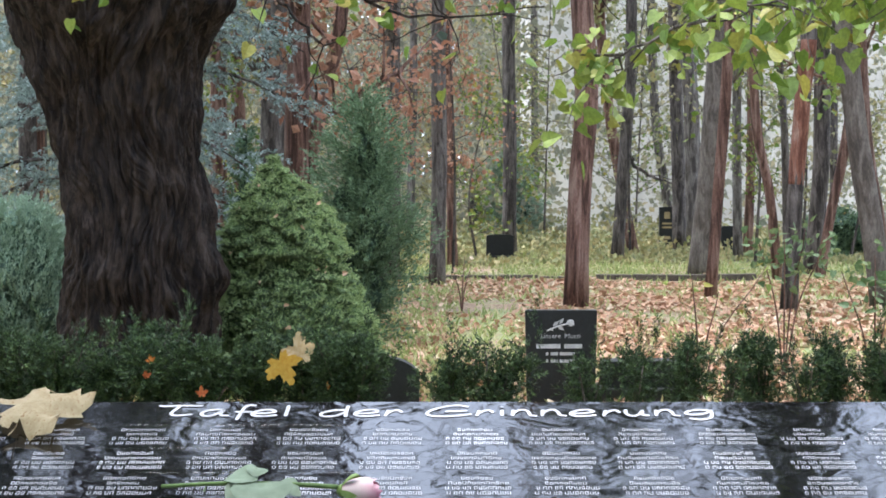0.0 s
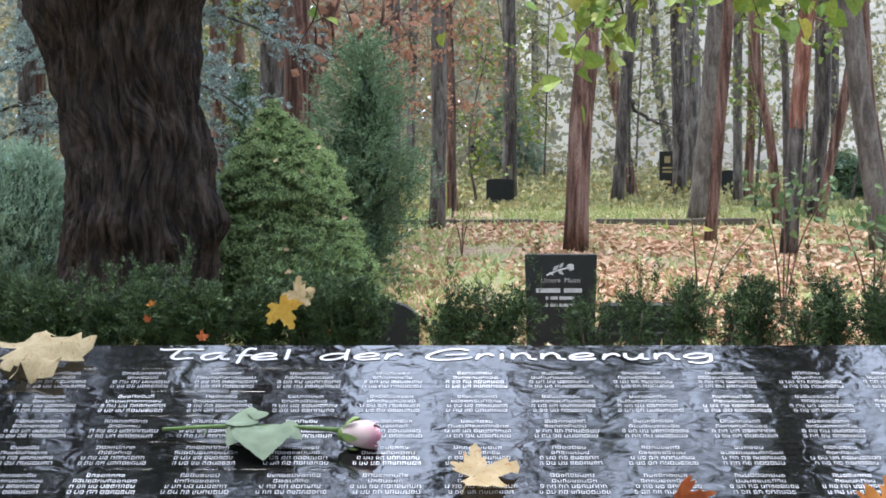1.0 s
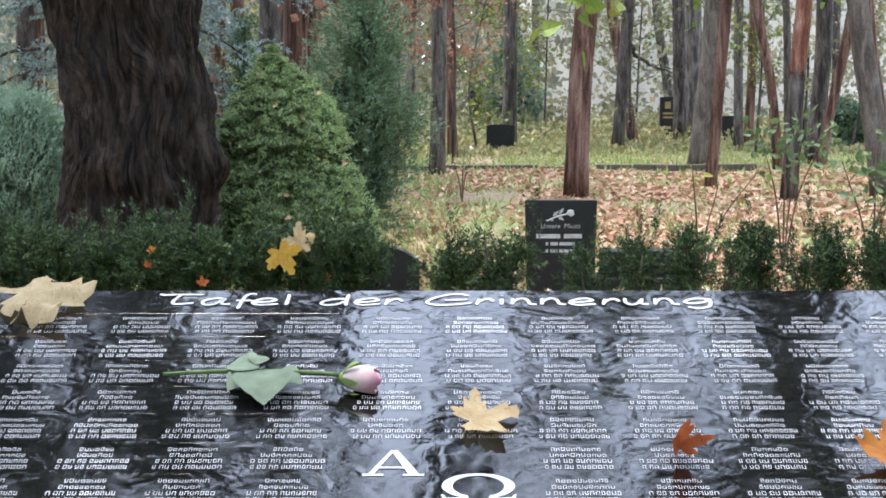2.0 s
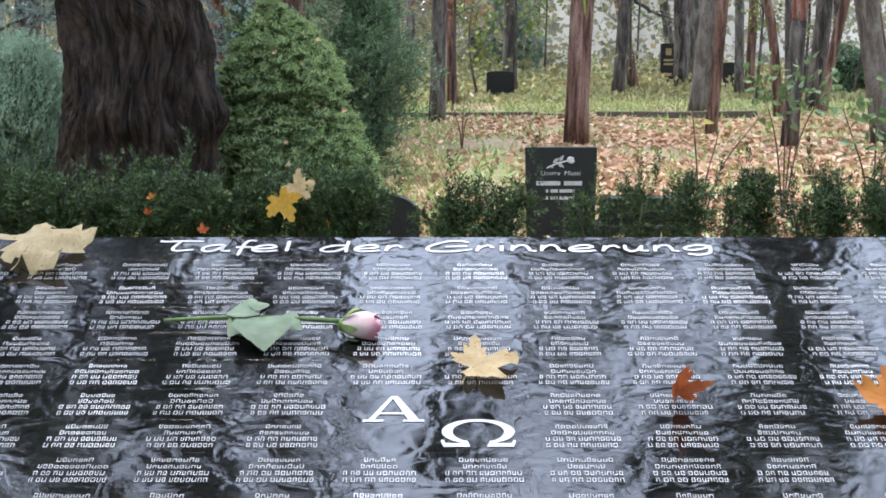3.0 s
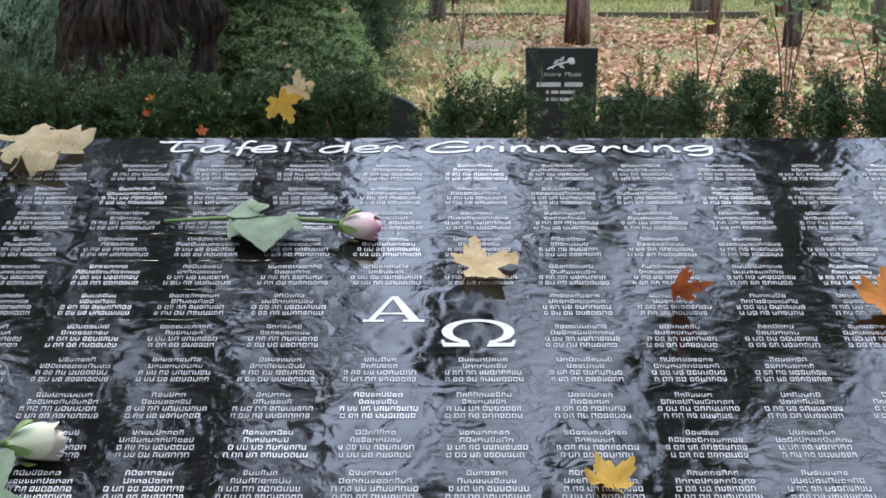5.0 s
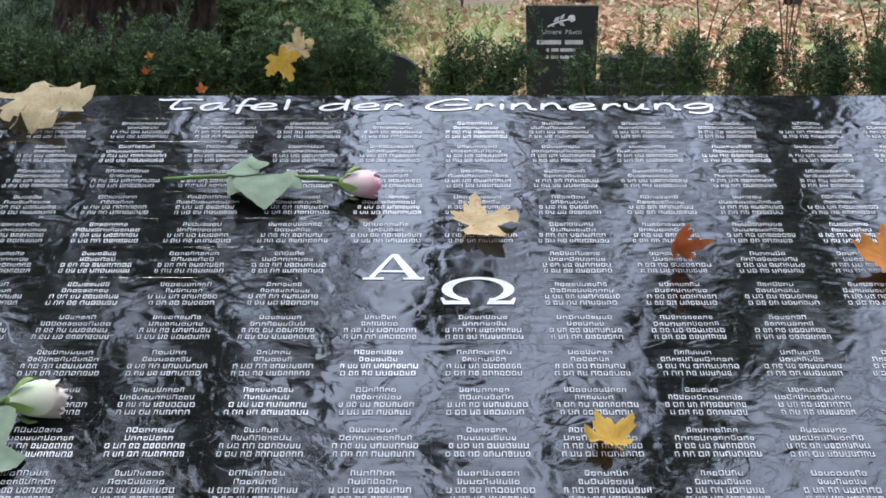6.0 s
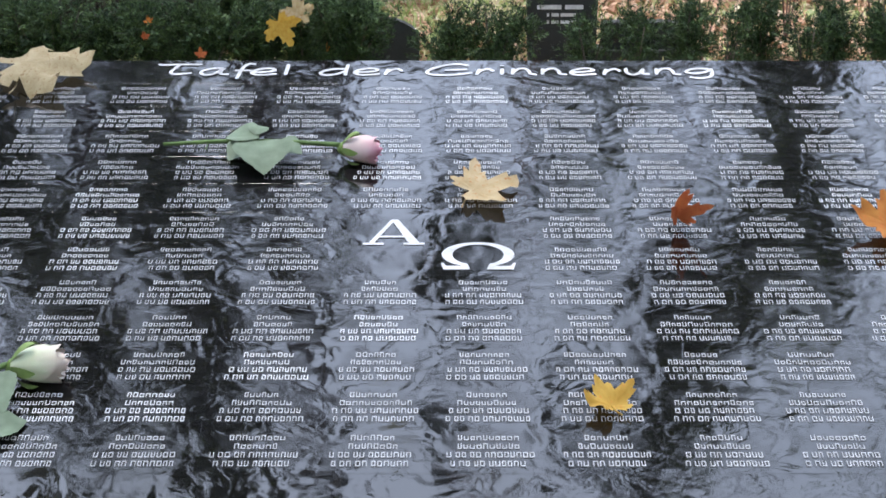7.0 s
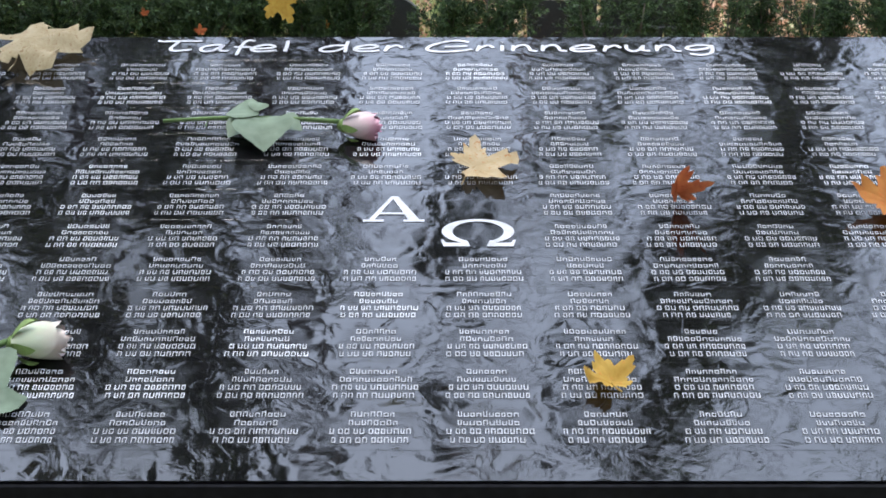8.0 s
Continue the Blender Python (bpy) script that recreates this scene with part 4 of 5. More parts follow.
def blue_spruce():
    rng = np.random.default_rng(17)
    top = thing("blue_spruce", "large blue spruce with drooping grey-blue branches", "tree", (-3.0, 15.6, 0))
    bm = bmesh.new()
    tube(bm, [(0, 0, z) for z in np.linspace(-0.05, 9.4, 20)], np.linspace(0.17, 0.03, 20), 12, 0.05)
    part("trunk", bm, BARK_DARK, top, smooth=True)
    for i in range(84):
        z = 0.5 + 5.6 * (i / 63) if i < 64 else 6.1 + 2.8 * (i - 64) / 20
        z += rng.normal() * 0.08
        a = i * 2.4 + rng.normal() * 0.2
        ln = max(0.4, 2.0 - z * 0.08) * rng.uniform(0.75, 1.1)
        w = np.array((math.cos(a), math.sin(a), 0))
        line = smooth_line([(0, 0, z), w * ln * 0.5 + (0, 0, z + 0.05), w * ln + (0, 0, z - 0.22 * ln)], 9)
        bm = bmesh.new()
        tube(bm, line, np.linspace(0.025, 0.006, 9), 4, cap=False)
        limb = part("bough", bm, BARK_DARK, top)
        n = 85
        f = rng.uniform(0.3, 1, n) * 8
        c = line[f.astype(int)] + rng.normal(size=(n, 3)) * (0.16, 0.16, 0.07)
        ax = w + rng.normal(size=(n, 3)) * 0.6 + np.array((0, 0, -0.35))
        put("needle_spray", faces_mesh("needle_spray", needles(rng, c, ax, 26, 0.045, 65, 0.016, 0.16), 4), BLUE, limb)


blue_spruce()


def undergrowth():
    rng = np.random.default_rng(41)
    n = 26000
    y = rng.uniform(27, 40, n)
    x = rng.uniform(-0.2, 0.3, n) * y
    z = rng.uniform(0, 1, n) ** 1.6 * 0.55 * np.clip((y - 29) / 8, 0.08, 1)
    k = np.array([noise.noise(Vector((a * 0.5, b * 0.5, 0))) for a, b in zip(x, y)])
    p = np.stack([x, y, z], 1)[k + 0.25 > z * 0.5]
    tagged(put("undergrowth", faces_mesh("undergrowth", leaves(rng, p, 0.11, DIAMOND, 0, 0.5), 4), GOLD), "rank yellow-green weeds at the edge of the wood", "weeds", kind="stuff")


undergrowth()


def on_ground(rng, n, x0, x1, y0, y1):
    y = rng.uniform(0, 1, n) ** 1.2 * (y1 - y0) + y0
    x = rng.uniform(x0, x1, n) * y
    z = np.array([ground_height(a, b) for a, b in zip(x, y)])
    return np.stack([x, y, z], 1)


def leaf_litter():
    rng = np.random.default_rng(51)
    p = on_ground(rng, 54000, -0.3, 0.3, 9.5, 24)
    right = np.clip((p[:, 0] / p[:, 1] + 0.02) / 0.09, 0.6, 1) * np.where(p[:, 1] > 22.5, 0.25, 1)
    k = np.array([noise.noise(Vector((a * 1.1, b * 0.8, 5))) for a, b, c in p])
    p = p[rng.uniform(0, 1, len(p)) < right * (0.55 + 1.1 * k)]
    p[:, 2] += 0.012
    tagged(put("leaf_litter", faces_mesh("leaf_litter", leaves(rng, p, 0.075, LEAF, 0, 0.1, 0.6, 0.5), 8), LITTER), "dry brown and orange fallen leaves on the grass", "fallen leaves", kind="stuff")
    p = on_ground(rng, 100000, -0.3, 0.3, 9.5, 32)
    green = np.where(p[:, 1] > 23.2, 1.0, np.clip(0.62 - (p[:, 0] / p[:, 1]) / 0.1, 0.06, 1))
    k = np.array([noise.noise(Vector((a * 0.9, b * 0.7, 15))) for a, b, c in p])
    p = p[rng.uniform(0, 1, len(p)) < np.maximum(green, 0.25 - 0.6 * k) * (0.7 + k)]
    tagged(put("grass", faces_mesh("grass", leaves(rng, p, 0.1, BLADE * (2.6, 1), 0, 1.4), 4), GRASS), "short yellow-green tufts of grass", "grass", kind="stuff")


leaf_litter()


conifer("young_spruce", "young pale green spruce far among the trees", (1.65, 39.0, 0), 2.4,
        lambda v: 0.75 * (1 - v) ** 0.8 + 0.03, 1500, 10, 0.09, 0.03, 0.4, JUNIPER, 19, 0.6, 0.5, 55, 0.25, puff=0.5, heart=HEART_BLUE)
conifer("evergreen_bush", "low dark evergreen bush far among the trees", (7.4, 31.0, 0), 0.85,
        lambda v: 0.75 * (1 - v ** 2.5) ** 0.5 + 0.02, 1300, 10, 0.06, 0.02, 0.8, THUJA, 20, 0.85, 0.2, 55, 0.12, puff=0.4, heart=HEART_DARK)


def curved_bough():
    # a low bough that sags between two trunks
    rng = np.random.default_rng(5)
    parent = next(o for o in bpy.data.objects if o.name.startswith("tree") and abs(o.location.y - 29.7) < 0.01)
    x, y = parent.location.x, parent.location.y
    bough(rng, parent, "limb", [(0.1, 0, 2.1), (0.3, 0, 1.75), (0.65, 0, 1.5), (1.0, 0, 1.42), (1.3, 0, 1.6)], 0.045, 3, 0.6, 0, 0.1, BARK_DARK, LIME, 0.0)


curved_bough()


# ---------------------------------------------------------------- graves
def bars(parent, rows, z, ink, m):
    # unreadable writing as plain bars
    for x0, x1, y, h in rows:
        bm = bmesh.new()
        quad(bm, x0, x1, y, y + h, z)
        part("writing_bar", bm, ink, parent, "", m)


def headstone():
    top = thing("headstone", "black granite headstone with silver writing and a rose", "headstone", (0.736, 10.3, 0))
    bm = bmesh.new()
    box(bm, -0.224, 0.224, -0.04, 0.04, -0.02, 0.594, 0.004)
    for v in bm.verts:
        v.co.x *= 0.94 + 0.06 * v.co.z / 0.594
    part("stone", bm, STONE_DARK, top)
    face = pose(0, -0.0405, 0, 90)
    for word, x0, x1 in (("Unsere", -0.125, -0.005), ("Mutti", 0.02, 0.12)):
        write_word(top, face, word, x0, x1, 0.42, 0.03, SILVER_INK)
    bars(top, [(-0.155, -0.005, 0.356, 0.027), (0.018, 0.13, 0.356, 0.027), (-0.095, -0.08, 0.312, 0.02), (-0.066, -0.02, 0.312, 0.02), (-0.01, 0.085, 0.312, 0.02),
               (-0.095, -0.08, 0.268, 0.02), (-0.066, -0.02, 0.268, 0.02), (-0.01, 0.085, 0.268, 0.02)], 0.001, SILVER_INK, face)
    # rose ornament: stem, leaves and bloom
    bm = bmesh.new()
    tube(bm, smooth_line([(-0.09, 0.465, 0.001), (-0.02, 0.495, 0.003), (0.04, 0.51, 0.003)], 8), [0.005] * 8, 6)
    for x, y, a, s in ((-0.035, 0.51, 40, 0.05), (-0.005, 0.485, -35, 0.05), (0.0, 0.525, 55, 0.045), (-0.06, 0.475, -40, 0.03)):
        v = [bm.verts.new((x + math.cos(radians(a)) * s * u - math.sin(radians(a)) * s * w, y + math.sin(radians(a)) * s * u + math.cos(radians(a)) * s * w, 0.003)) for u, w in ((-0.5, 0), (0, -0.25), (0.6, 0), (0, 0.25))]
        bm.faces.new(v)
    for i in range(7):
        a = i * 2.4
        made = bmesh.ops.create_uvsphere(bm, u_segments=8, v_segments=5, radius=0.014)
        bmesh.ops.scale(bm, vec=(1, 0.8, 0.25), verts=made["verts"])
        bmesh.ops.translate(bm, vec=(0.058 + 0.013 * math.cos(a) * (i > 0), 0.515 + 0.012 * math.sin(a) * (i > 0), 0.003), verts=made["verts"])
    part("rose_ornament", bm, SILVER_INK, top, "silver relief of a rose", face)


headstone()


def small_stone(name, label, x, y, wide, tall, thick, arch, material, seed=0):
    top = thing(name, label, "gravestone", (x, y, 0), "old gravestones")
    bm = bmesh.new()
    outline = [(-wide / 2, -0.03), (wide / 2, -0.03)]
    for i in range(13):
        a = math.pi * i / 12
        outline.append((wide / 2 * math.cos(a), tall - arch + arch * math.sin(a)))
    f = bm.faces.new([bm.verts.new((u, -thick / 2, v)) for u, v in outline])
    ext = bmesh.ops.extrude_face_region(bm, geom=[f])
    bmesh.ops.translate(bm, vec=(0, thick, 0), verts=[v for v in ext["geom"] if isinstance(v, bmesh.types.BMVert)])
    bmesh.ops.recalc_face_normals(bm, faces=bm.faces)
    part("stone", bm, material, top)
    bm = bmesh.new()
    box(bm, -wide * 0.6, wide * 0.6, -thick * 0.9, thick * 0.9, -0.03, 0.08, 0.008)
    part("base", bm, material, top)
    return top


small_stone("gravestone", "low dark gravestone with an arched top behind the hedge", -0.42, 9.75, 0.56, 0.37, 0.12, 0.13, STONE_DARK)
small_stone("gravestone", "low dark slanted slab behind the hedge", 1.28, 10.6, 0.52, 0.25, 0.2, 0.012, STONE_DARK)
small_stone("gravestone", "small black headstone in the grass by a tree", 1.0, 29.0, 0.48, 0.46, 0.12, 0.03, STONE_DARK)
g = small_stone("gravestone", "tall narrow black headstone with faded gold writing", 4.6, 34.0, 0.31, 0.86, 0.12, 0.01, STONE_DARK)
GOLD_INK = plain("faded_gold", (0.2, 0.15, 0.07), (0.35, 0.27, 0.13), 60, 0.5, 0.1, 0.001)
bars(g, [(-0.06, 0.06, 0.62, 0.14), (-0.1, 0.1, 0.5, 0.04), (-0.1, 0.1, 0.42, 0.04), (-0.07, 0.07, 0.2, 0.06)], 0.002, GOLD_INK, pose(0, -0.061, 0, 90))
small_stone("gravestone", "black headstone half hidden behind trunks", 5.15, 35.0, 0.42, 0.95, 0.14, 0.12, STONE_DARK)
small_stone("gravestone", "tall dark grave marker deep in the wood", 0.76, 40.0, 0.3, 1.1, 0.14, 0.02, STONE_DARK)
small_stone("gravestone", "small dark headstone far among the trees", 5.7, 33.0, 0.3, 0.5, 0.12, 0.02, STONE_DARK)


# dark brown stone, darkened further in colour for the edging's shadow side
STONE_SHADED = plain("shaded_dark_stone", (0.05, 0.04, 0.03), (0.12, 0.095, 0.075), 30, 0.9, 0.5, 0.01)


def stone_edging():
    rng = random.Random(3)
    top = thing("stone_edging", "row of low weathered grey edging stones", "edging", (0, 23.2, 0))
    x = -1.3
    while x < 4.2:
        w = rng.uniform(0.5, 0.95)
        bm = bmesh.new()
        box(bm, 0, w - 0.02, -0.06, 0.06, -0.05, 0.075 + rng.uniform(-0.02, 0.015), 0.012)
        part("edging_stone", bm, STONE_SHADED, top, "", pose(x, rng.uniform(-0.03, 0.03), 0, 0, rng.uniform(-1, 1), rng.uniform(-2, 2)))
        x += w


stone_edging()


# ---------------------------------------------------------------- leaves and roses on the plaque
def dry_leaf(name, c1, c2, vein):
    m, n, l, p = nodes_of(name)
    blot = noise_of(n, l, 45, 6)
    spot = noise_of(n, l, 190, 4)
    col = ramp_of(n, [(0.35, c1), (0.65, c2)])
    l.new(blot.outputs[0], col.inputs[0])
    k = ramp_of(n, [(0.57, (0, 0, 0)), (0.68, (1, 1, 1))])
    l.new(spot.outputs[0], k.inputs[0])
    out = mixed(n, l, col.outputs[0], vein, k.outputs[0])
    l.new(out, p.inputs["Base Color"])
    p.inputs["Roughness"].default_value = 0.65
    p.inputs["Specular IOR Level"].default_value = 0.15
    bumped(n, l, p, blot.outputs[0], 0.5, 0.002)
    t = n.new("ShaderNodeBsdfTranslucent")
    l.new(out, t.inputs[0])
    mx = n.new("ShaderNodeMixShader")
    mx.inputs[0].default_value = 0.25
    l.new(p.outputs[0], mx.inputs[1])
    l.new(t.outputs[0], mx.inputs[2])
    l.new(mx.outputs[0], n["Material Output"].inputs[0])
    return m


BEIGE = dry_leaf("beige_dry_leaf", (0.24, 0.185, 0.1), (0.35, 0.29, 0.18), (0.2, 0.12, 0.055))
YELLOW = dry_leaf("yellow_leaf", (0.32, 0.185, 0.03), (0.4, 0.26, 0.055), (0.4, 0.18, 0.03))
TAN = dry_leaf("tan_yellow_leaf", (0.29, 0.21, 0.105), (0.39, 0.31, 0.19), (0.3, 0.13, 0.04))
ORANGE = dry_leaf("orange_leaf", (0.27, 0.09, 0.02), (0.36, 0.155, 0.035), (0.4, 0.1, 0.02))
RUST = dry_leaf("rust_red_leaf", (0.28, 0.065, 0.025), (0.4, 0.13, 0.045), (0.25, 0.05, 0.02))


def maple_leaf(label, size, m, material, curl=0.3, fold=0.0, wave=0.2, seed=1, stalk=(0.15, -0.5, 0.05), parent_at=None):
    rng = random.Random(seed)
    outline = []
    lobes = [(-38, 0.55), (20, 0.85), (90, 1.0), (160, 0.85), (218, 0.55)]
    for i, (a, ln) in enumerate(lobes):
        for da, f in ((-21, 0.66), (-17, 0.82), (-10, 0.76), (-7, 0.92), (0, 1.0), (7, 0.92), (10, 0.76), (17, 0.82), (21, 0.66)):
            outline.append((a + da * (1 + 0.3 * rng.random()), ln * f * rng.uniform(0.94, 1.06)))
        if i < 4:
            outline.append(((a + lobes[i + 1][0]) / 2, 0.46))
    outline.append((270, 0.1))
    bm = bmesh.new()

    def lift(x, y, r):
        return size * (curl * r * r + fold * abs(x) + wave * 0.5 * r * noise.noise(Vector((x * 2.2 + seed, y * 2.2, seed))))

    mid = bm.verts.new((0, 0, 0))
    rings = []
    for f in (0.3, 0.55, 0.8, 1.0):
        ring = []
        for a, r in outline:
            x, y = math.cos(radians(a)) * r * f, math.sin(radians(a)) * r * f
            # veins stand a little proud of the blade
            vein = 0.02 * (r > 0.5 and f < 1) * (min(abs(a - b) for b, k in lobes) < 1)
            ring.append(bm.verts.new((x * size, y * size, lift(x, y, r * f) + vein * size)))
        rings.append(ring)
    n = len(outline)
    for i in range(n):
        j = (i + 1) % n
        bm.faces.new((mid, rings[0][i], rings[0][j]))
        for lo, hi in zip(rings, rings[1:]):
            bm.faces.new((lo[i], hi[i], hi[j], lo[j]))
    low = min((m.to_3x3() @ v.co).z for v in bm.verts)
    top = tagged(new("maple_leaf"), label, "leaf", "fallen maple leaves")
    top.matrix_world = m
    part("blade", bm, material, top, smooth=True)
    bm = bmesh.new()
    sx, sy, sz = stalk
    tube(bm, smooth_line([(0, 0, 0.001), (sx * size * 0.3, sy * size * 0.5, sz * size), (sx * size, sy * size, sz * size * 0.5)], 9), np.linspace(0.0011, 0.0008, 9), 6)
    part("stalk", bm, material, top, smooth=True)
    return top


def on_plaque(x, s, h=0.004, rx=0, ry=0, rz=0):
    return PLAQUE @ pose(x, s, h, rx, ry, rz)


maple_leaf("large beige dry maple leaf curled on the plaque edge", 0.098, on_plaque(-0.56, 0.858, 0.026, 2, -4, -72), BEIGE, -0.1, -0.14, 1.0, 3, (0.8, -0.27, -0.2))
maple_leaf("tan and yellow maple leaf lying on the wet plaque", 0.06, on_plaque(0.037, 0.55, 0.007, -6, 4, -70), TAN, 0.1, 0.1, 0.5, 5, (0.5, -0.45, -0.1))
maple_leaf("curled rust-red maple leaf standing on the wet plaque", 0.029, on_plaque(0.268, 0.485, 0.011, 60, 0, 12), RUST, 1.5, 1.0, 1.0, 8, (0.6, -0.5, 0.0))
maple_leaf("orange maple leaf lying on the wet plaque", 0.055, on_plaque(0.512, 0.465, 0.008, 8, -10, 78), ORANGE, 0.3, 0.1, 0.7, 11, (-0.3, -0.6, 0.0))
maple_leaf("bright yellow maple leaf lying on the wet plaque", 0.036, on_plaque(0.163, 0.132, 0.006, 4, 0, 24), YELLOW, 0.3, 0.35, 0.9, 14, (0.1, -0.4, 0.0))
# two yellow leaves caught in the hedge, a few brown ones
maple_leaf("large yellow maple leaf caught in the hedge", 0.135, pose(-0.86, 8.70, 0.44, 84, 150, 10), YELLOW, 0.1, 0.15, 0.4, 21)
maple_leaf("large yellow maple leaf caught in the hedge", 0.125, pose(-0.75, 8.72, 0.48, 80, -10, -20), TAN, 0.1, 0.15, 0.4, 22)
maple_leaf("small rust-brown maple leaf caught in the hedge", 0.045, pose(-1.28, 8.72, 0.27, 70, 0, 30), RUST, 0.3, 0.2, 0.5, 23)
for i, (x, z) in enumerate([(-1.55, 0.44), (-1.58, 0.36), (-0.62, 0.3)]):
    maple_leaf("small rust-brown maple leaf caught in the hedge", 0.035, pose(x, 8.76, z, 60 + 10 * (i % 3), 15 * (i % 4) - 20, 40 * i), RUST if i % 2 else ORANGE, 0.3, 0.3, 0.5, 30 + i)


def green_material(name, c1, c2, rough=0.4):
    m = plain(name, c1, c2, 60, 0.6, 0.25, 0.001)
    m.node_tree.nodes["Principled BSDF"].inputs["Specular IOR Level"].default_value = 0.2
    return m


STEM_GREEN = green_material("rose_stem_green", (0.05, 0.09, 0.025), (0.1, 0.16, 0.05))
LEAF_GREEN = green_material("rose_leaf_green", (0.085, 0.12, 0.075), (0.135, 0.175, 0.12))
SEPAL_GREEN = green_material("sepal_green", (0.1, 0.16, 0.04), (0.18, 0.25, 0.08))


def petal_material(name, inner, edge):
    m, n, l, p = nodes_of(name)
    blot = noise_of(n, l, 70, 5, (1, 1, 0.5))
    co = n.new("ShaderNodeTexCoord")
    sep = n.new("ShaderNodeSeparateXYZ")
    l.new(co.outputs["Object"], sep.inputs[0])
    add = n.new("ShaderNodeMath")
    add.operation = "MULTIPLY_ADD"
    add.inputs[1].default_value = 17.0
    l.new(sep.outputs[0], add.inputs[0])
    sc = n.new("ShaderNodeMath")
    sc.operation = "MULTIPLY_ADD"
    sc.inputs[1].default_value, sc.inputs[2].default_value = 0.5, -0.3
    l.new(blot.outputs[0], sc.inputs[0])
    l.new(sc.outputs[0], add.inputs[2])
    c = ramp_of(n, [(0.35, inner), (0.85, edge)])
    l.new(add.outputs[0], c.inputs[0])
    l.new(c.outputs[0], p.inputs["Base Color"])
    p.inputs["Roughness"].default_value = 0.45
    p.inputs["Subsurface Weight"].default_value = 0.2
    p.inputs["Subsurface Radius"].default_value = (0.004, 0.002, 0.002)
    bumped(n, l, p, blot.outputs[0], 0.2, 0.001)
    return m


PINK = petal_material("pink_white_petals", (0.42, 0.33, 0.32), (0.42, 0.14, 0.22))
CREAM = petal_material("cream_white_petals", (0.38, 0.41, 0.28), (0.44, 0.36, 0.33))


def rose_leaflet(bm, at, way, size, tilt, cup):
    # serrated pointed leaflet with a folded midrib
    c, s = math.cos(radians(way)), math.sin(radians(way))
    left, right, mid = [], [], []
    n = 12
    for i in range(n + 1):
        t = i / n
        w = 0.62 * math.sin(math.pi * t ** 0.85) * (1 - 0.25 * t) + (0.025 if i % 2 else 0)
        if i in (0, n):
            w = 0
        z = 0.003 + tilt * t * size - cup * t * t * size
        for side, out in ((-1, left), (0, mid), (1, right)):
            u, v = t * size, side * w * size
            out.append(bm.verts.new((at[0] + u * c - v * s, at[1] + u * s + v * c, max(0.0012, at[2] + z + abs(side) * w * size * 0.22))))
    for i in range(n):
        for a, b in ((left, mid), (mid, right)):
            bm.faces.new((a[i], a[i + 1], b[i + 1], b[i]))


def rose(label, m, petals, stem, leaflets, head_size=0.026):
    # built along local x: the bloom faces +x at the origin
    top = tagged(new("rose"), label, "rose", "roses laid on the plaque")
    top.matrix_world = m
    rise = head_size * 0.8
    bm = bmesh.new()
    tube(bm, smooth_line(stem, 20), np.linspace(0.0024, 0.0032, 20), 8)
    for i in range(3):
        x = stem[0][0] + (stem[-1][0] - stem[0][0]) * (0.25 + 0.25 * i)
        tube(bm, [(x, 0.001, 0.007), (x + 0.002, 0.004, 0.012)], [0.0015, 0.0003], 5)
    part("stem", bm, STEM_GREEN, top, smooth=True)
    if leaflets:
        for at, way, size, tilt, cup in leaflets:
            bm = bmesh.new()
            rose_leaflet(bm, at, way, size, tilt, cup)
            part("leaflet", bm, LEAF_GREEN, top, "grey-green serrated leaflet", smooth=True)
    rng = random.Random(9)
    for i in range(15):
        f = i / 14
        spin = i * 137.5 + rng.uniform(-15, 15)
        rad = head_size * (0.2 + 0.62 * f)
        length = head_size * (2.9 - 0.5 * f)
        bm = bmesh.new()
        grid = []
        for a in range(6):
            t = a / 5
            line = []
            for b in range(7):
                w = (b / 6 - 0.5) * 2
                half = radians(68) * math.sin(math.pi * (0.2 + 0.62 * t))
                # a bud that swells in the middle and flares at the rim
                r = rad * (0.35 + 0.85 * math.sin(math.pi * 0.62 * t ** 0.8)) + head_size * 0.16 * f * max(0, t - 0.7) * 3
                ang = radians(spin) + w * half
                x = length * t * (1 - 0.1 * w * w * t) - 0.2 * head_size
                line.append(bm.verts.new((x, r * math.cos(ang), rise + r * math.sin(ang))))
            grid.append(line)
        for a in range(5):
            for b in range(6):
                bm.faces.new((grid[a][b], grid[a + 1][b], grid[a + 1][b + 1], grid[a][b + 1]))
        part("petal", bm, petals, top, smooth=True)
    bm = bmesh.new()
    tube(bm, [(-0.35 * head_size, 0, rise * 0.9), (-0.1 * head_size, 0, rise), (0.12 * head_size, 0, rise)], [0.003, 0.008, 0.009], 10)
    part("calyx", bm, SEPAL_GREEN, top, smooth=True)
    for i in range(5):
        bm = bmesh.new()
        a = radians(72 * i + 20)
        rows = []
        for k in range(6):
            t = k / 5
            r = head_size * (0.35 + 0.85 * math.sin(1.9 * t)) * 0.98 + 0.003 * t
            w = 0.34 * (1 - t) ** 0.7 + 0.02
            rows.append([bm.verts.new((head_size * (-0.1 + 1.25 * t), r * math.cos(a + d * w), max(0.001, rise + r * math.sin(a + d * w)))) for d in (-1, 0, 1)])
        for k in range(5):
            for d in range(2):
                bm.faces.new((rows[k][d], rows[k + 1][d], rows[k + 1][d + 1], rows[k][d + 1]))
        part("sepal", bm, SEPAL_GREEN, top, smooth=True)
    return top


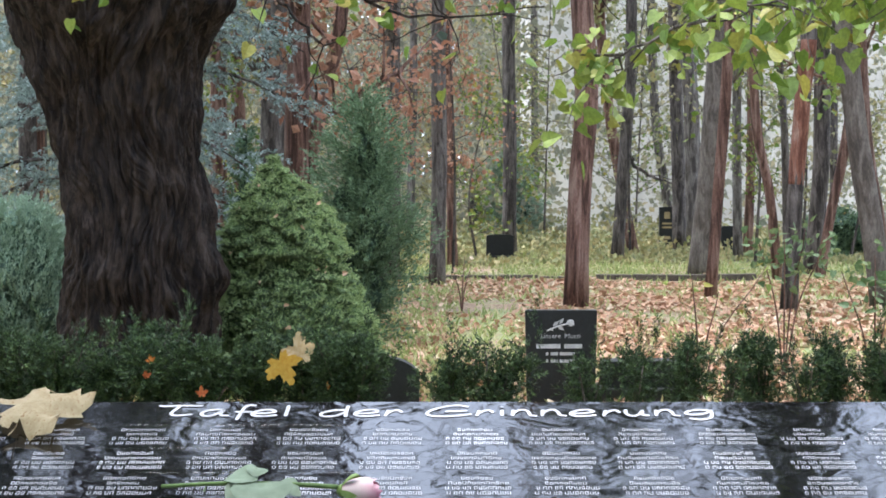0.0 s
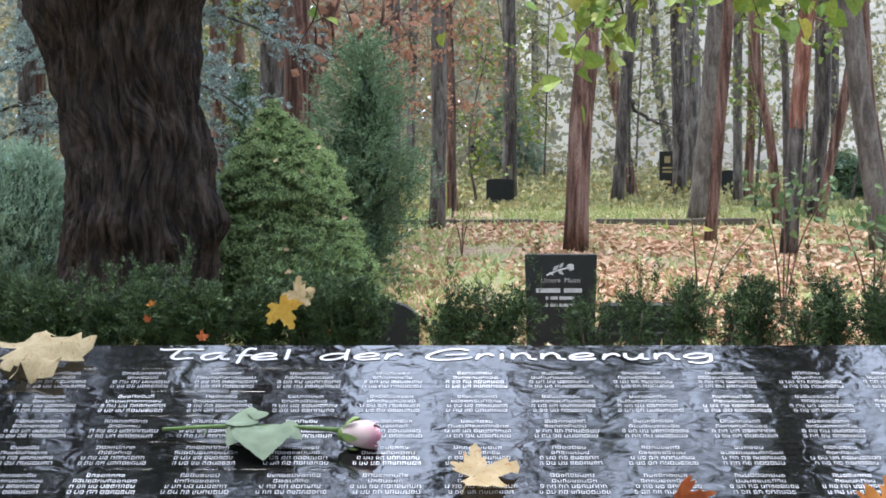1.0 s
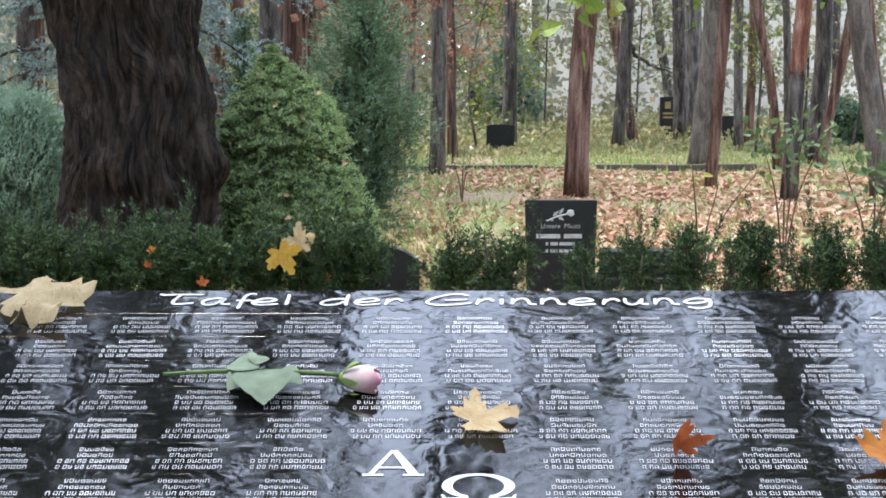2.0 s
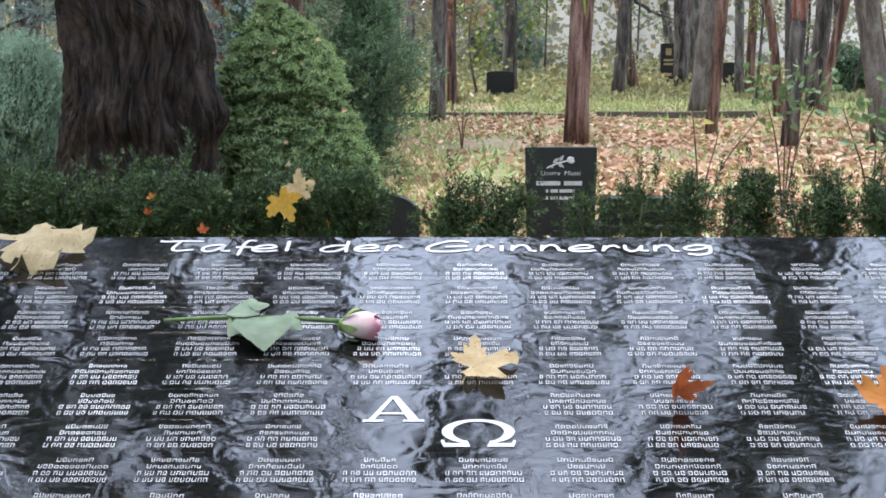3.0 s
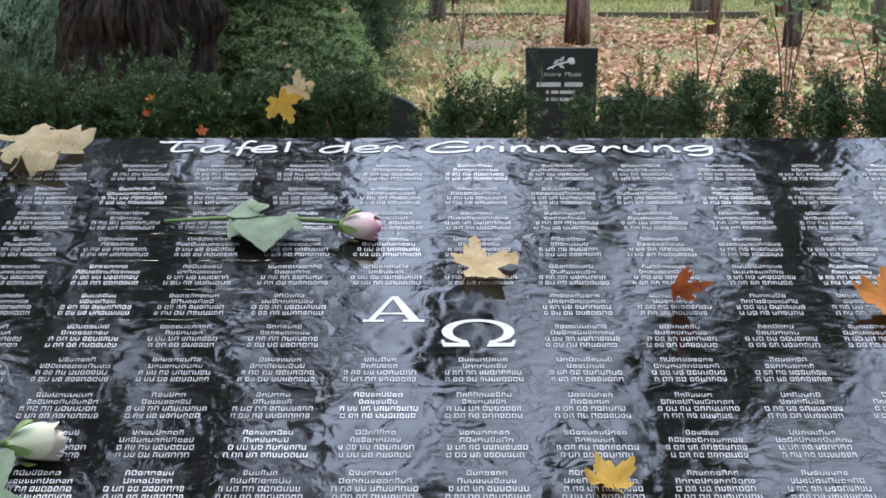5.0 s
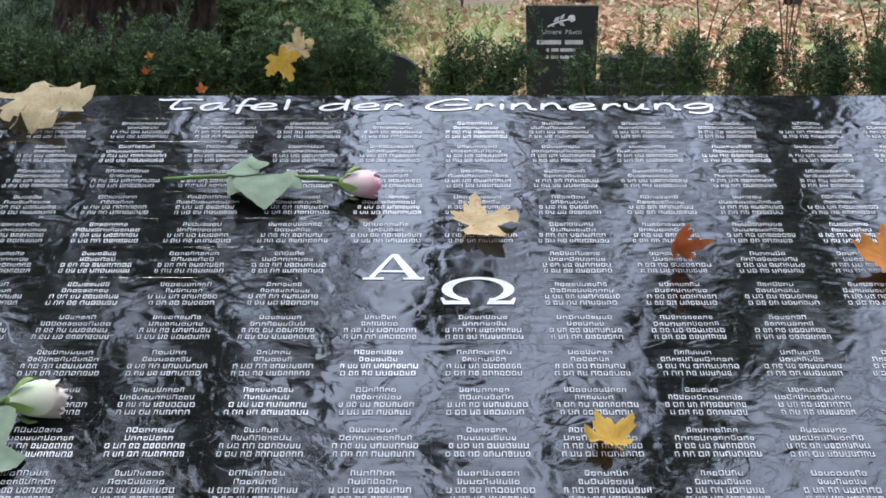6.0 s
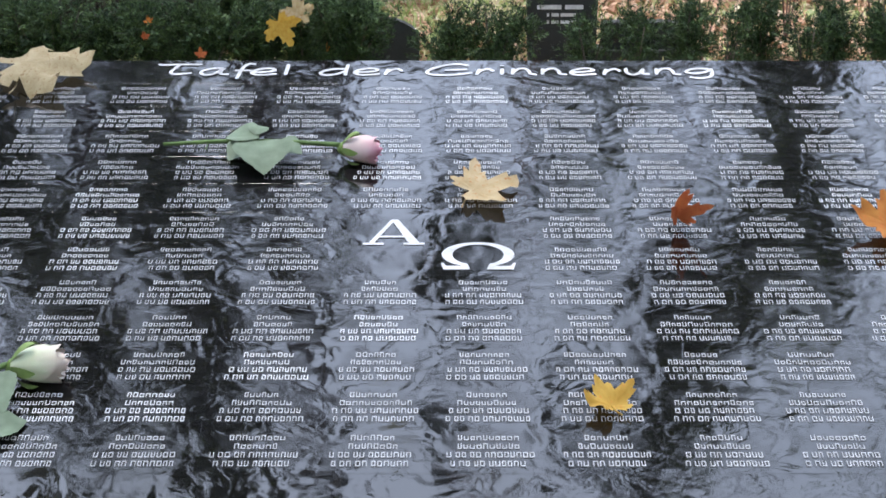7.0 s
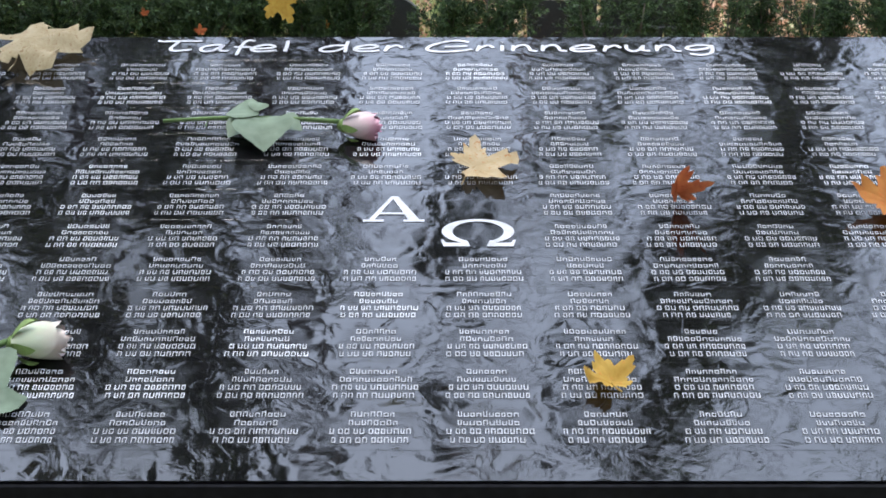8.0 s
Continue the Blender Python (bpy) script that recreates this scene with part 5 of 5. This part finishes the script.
rose("pale pink rose with green leaves lying on the wet plaque", on_plaque(-0.122, 0.634, 0.002, 0, 0, -4), PINK,
     [(-0.225, 0.012, 0.006), (-0.15, 0.014, 0.012), (-0.07, 0.014, 0.014), (-0.005, 0.0, 0.02)],
     [((-0.10, 0.01, 0.014), -80, 0.066, 0.12, 0.3), ((-0.105, 0.012, 0.016), 168, 0.045, 0.2, 0.35), ((-0.11, 0.016, 0.018), 75, 0.024, 0.4, 0.4), ((-0.085, 0.006, 0.012), -20, 0.038, 0.05, 0.2),
      ((-0.115, 0.0, 0.012), -128, 0.036, 0.1, 0.3)], 0.0182)
rose("cream-white rose with pink tips lying on the wet plaque", on_plaque(-0.424, 0.18, 0.002, 0, 0, 8), CREAM,
     [(-0.23, -0.03, 0.006), (-0.15, -0.035, 0.012), (-0.06, -0.02, 0.016), (-0.005, 0.0, 0.02)],
     [((-0.03, -0.015, 0.014), -60, 0.05, 0.05, 0.3), ((-0.05, -0.02, 0.014), -100, 0.055, 0.1, 0.3), ((-0.06, 0.0, 0.016), 150, 0.05, 0.5, 0.4)], 0.0208)


def fallen_petal():
    top = tagged(new("leaflet"), "pale green leaflet lying on the wet plaque", "leaf")
    bm = bmesh.new()
    rose_leaflet(bm, (0, 0, 0), 20, 0.045, 0.1, 0.3)
    part("blade", bm, LEAF_GREEN, top, smooth=True)
    top.matrix_world = on_plaque(-0.44, 0.098, 0.002)


fallen_petal()


# ---------------------------------------------------------------- small plants before the grass
def twig_plant(label, x, y, stems, leaves_each, size, seed, material=LIME):
    rng = np.random.default_rng(seed)
    top = thing("twiggy_shrub", label, "shrub", (x, y, 0), "twiggy shrubs")
    for ex, ez in stems:
        bm = bmesh.new()
        line = smooth_line([(0, 0, -0.03), (ex * 0.3, 0, ez * 0.5), (ex * 0.8, 0, ez * 0.85), (ex, 0.02, ez)], 14)
        tube(bm, line, np.linspace(0.008, 0.0025, 14), 5, cap=False)
        stem = part("stem", bm, BARK_RED, top, smooth=True)
        if leaves_each:
            f = rng.uniform(0.55, 1, leaves_each) * 12.9
            p = line[f.astype(int)] + rng.normal(size=(leaves_each, 3)) * 0.07
            put("leaf_spray", faces_mesh("leaf_spray", leaves(rng, p, size, LEAF * (0.8, 1), 0.1, 0.1, 0.3), 8), material, stem)["kind"] = "stuff"


twig_plant("bare thin twigs rising behind the hedge", 1.62, 10.4, [(0.42, 0.86), (0.12, 0.7), (-0.05, 0.8)], 4, 0.05, 1)
twig_plant("young shrub with long green leaves behind the hedge", 2.38, 11.5, [(-0.2, 1.05), (0.15, 1.08), (0.0, 1.0), (0.3, 1.02)], 34, 0.055, 2, SHRUB)
twig_plant("young shrub with green leaves at the hedge end", 2.62, 10.0, [(-0.2, 0.85), (0.1, 0.75), (0.0, 0.95)], 26, 0.055, 3, SHRUB)
twig_plant("dry weed stalks in the grass", 0.2, 17.5, [(0.1, 0.5), (-0.08, 0.42), (0.03, 0.6)], 3, 0.06, 4, LITTER)


def caught_leaves():
    rng = np.random.default_rng(61)
    top = bpy.data.objects["dwarf_spruce"]
    for i in range(18):
        z = rng.uniform(0.35, 1.4)
        r = float(np.interp(z, (0.3, 0.55, 0.8, 1.05, 1.25, 1.45), (0.68, 0.6, 0.51, 0.46, 0.34, 0.17)))
        a = rng.uniform(3.5, 5.9)
        put("caught_leaf", faces_mesh("caught_leaf", leaves(rng, np.array([(math.cos(a) * r - 0.11 * z, math.sin(a) * r, z)]), 0.036, LEAF, 0.3, 0, 0.2, 0.6), 8), LITTER, top)


caught_leaves()
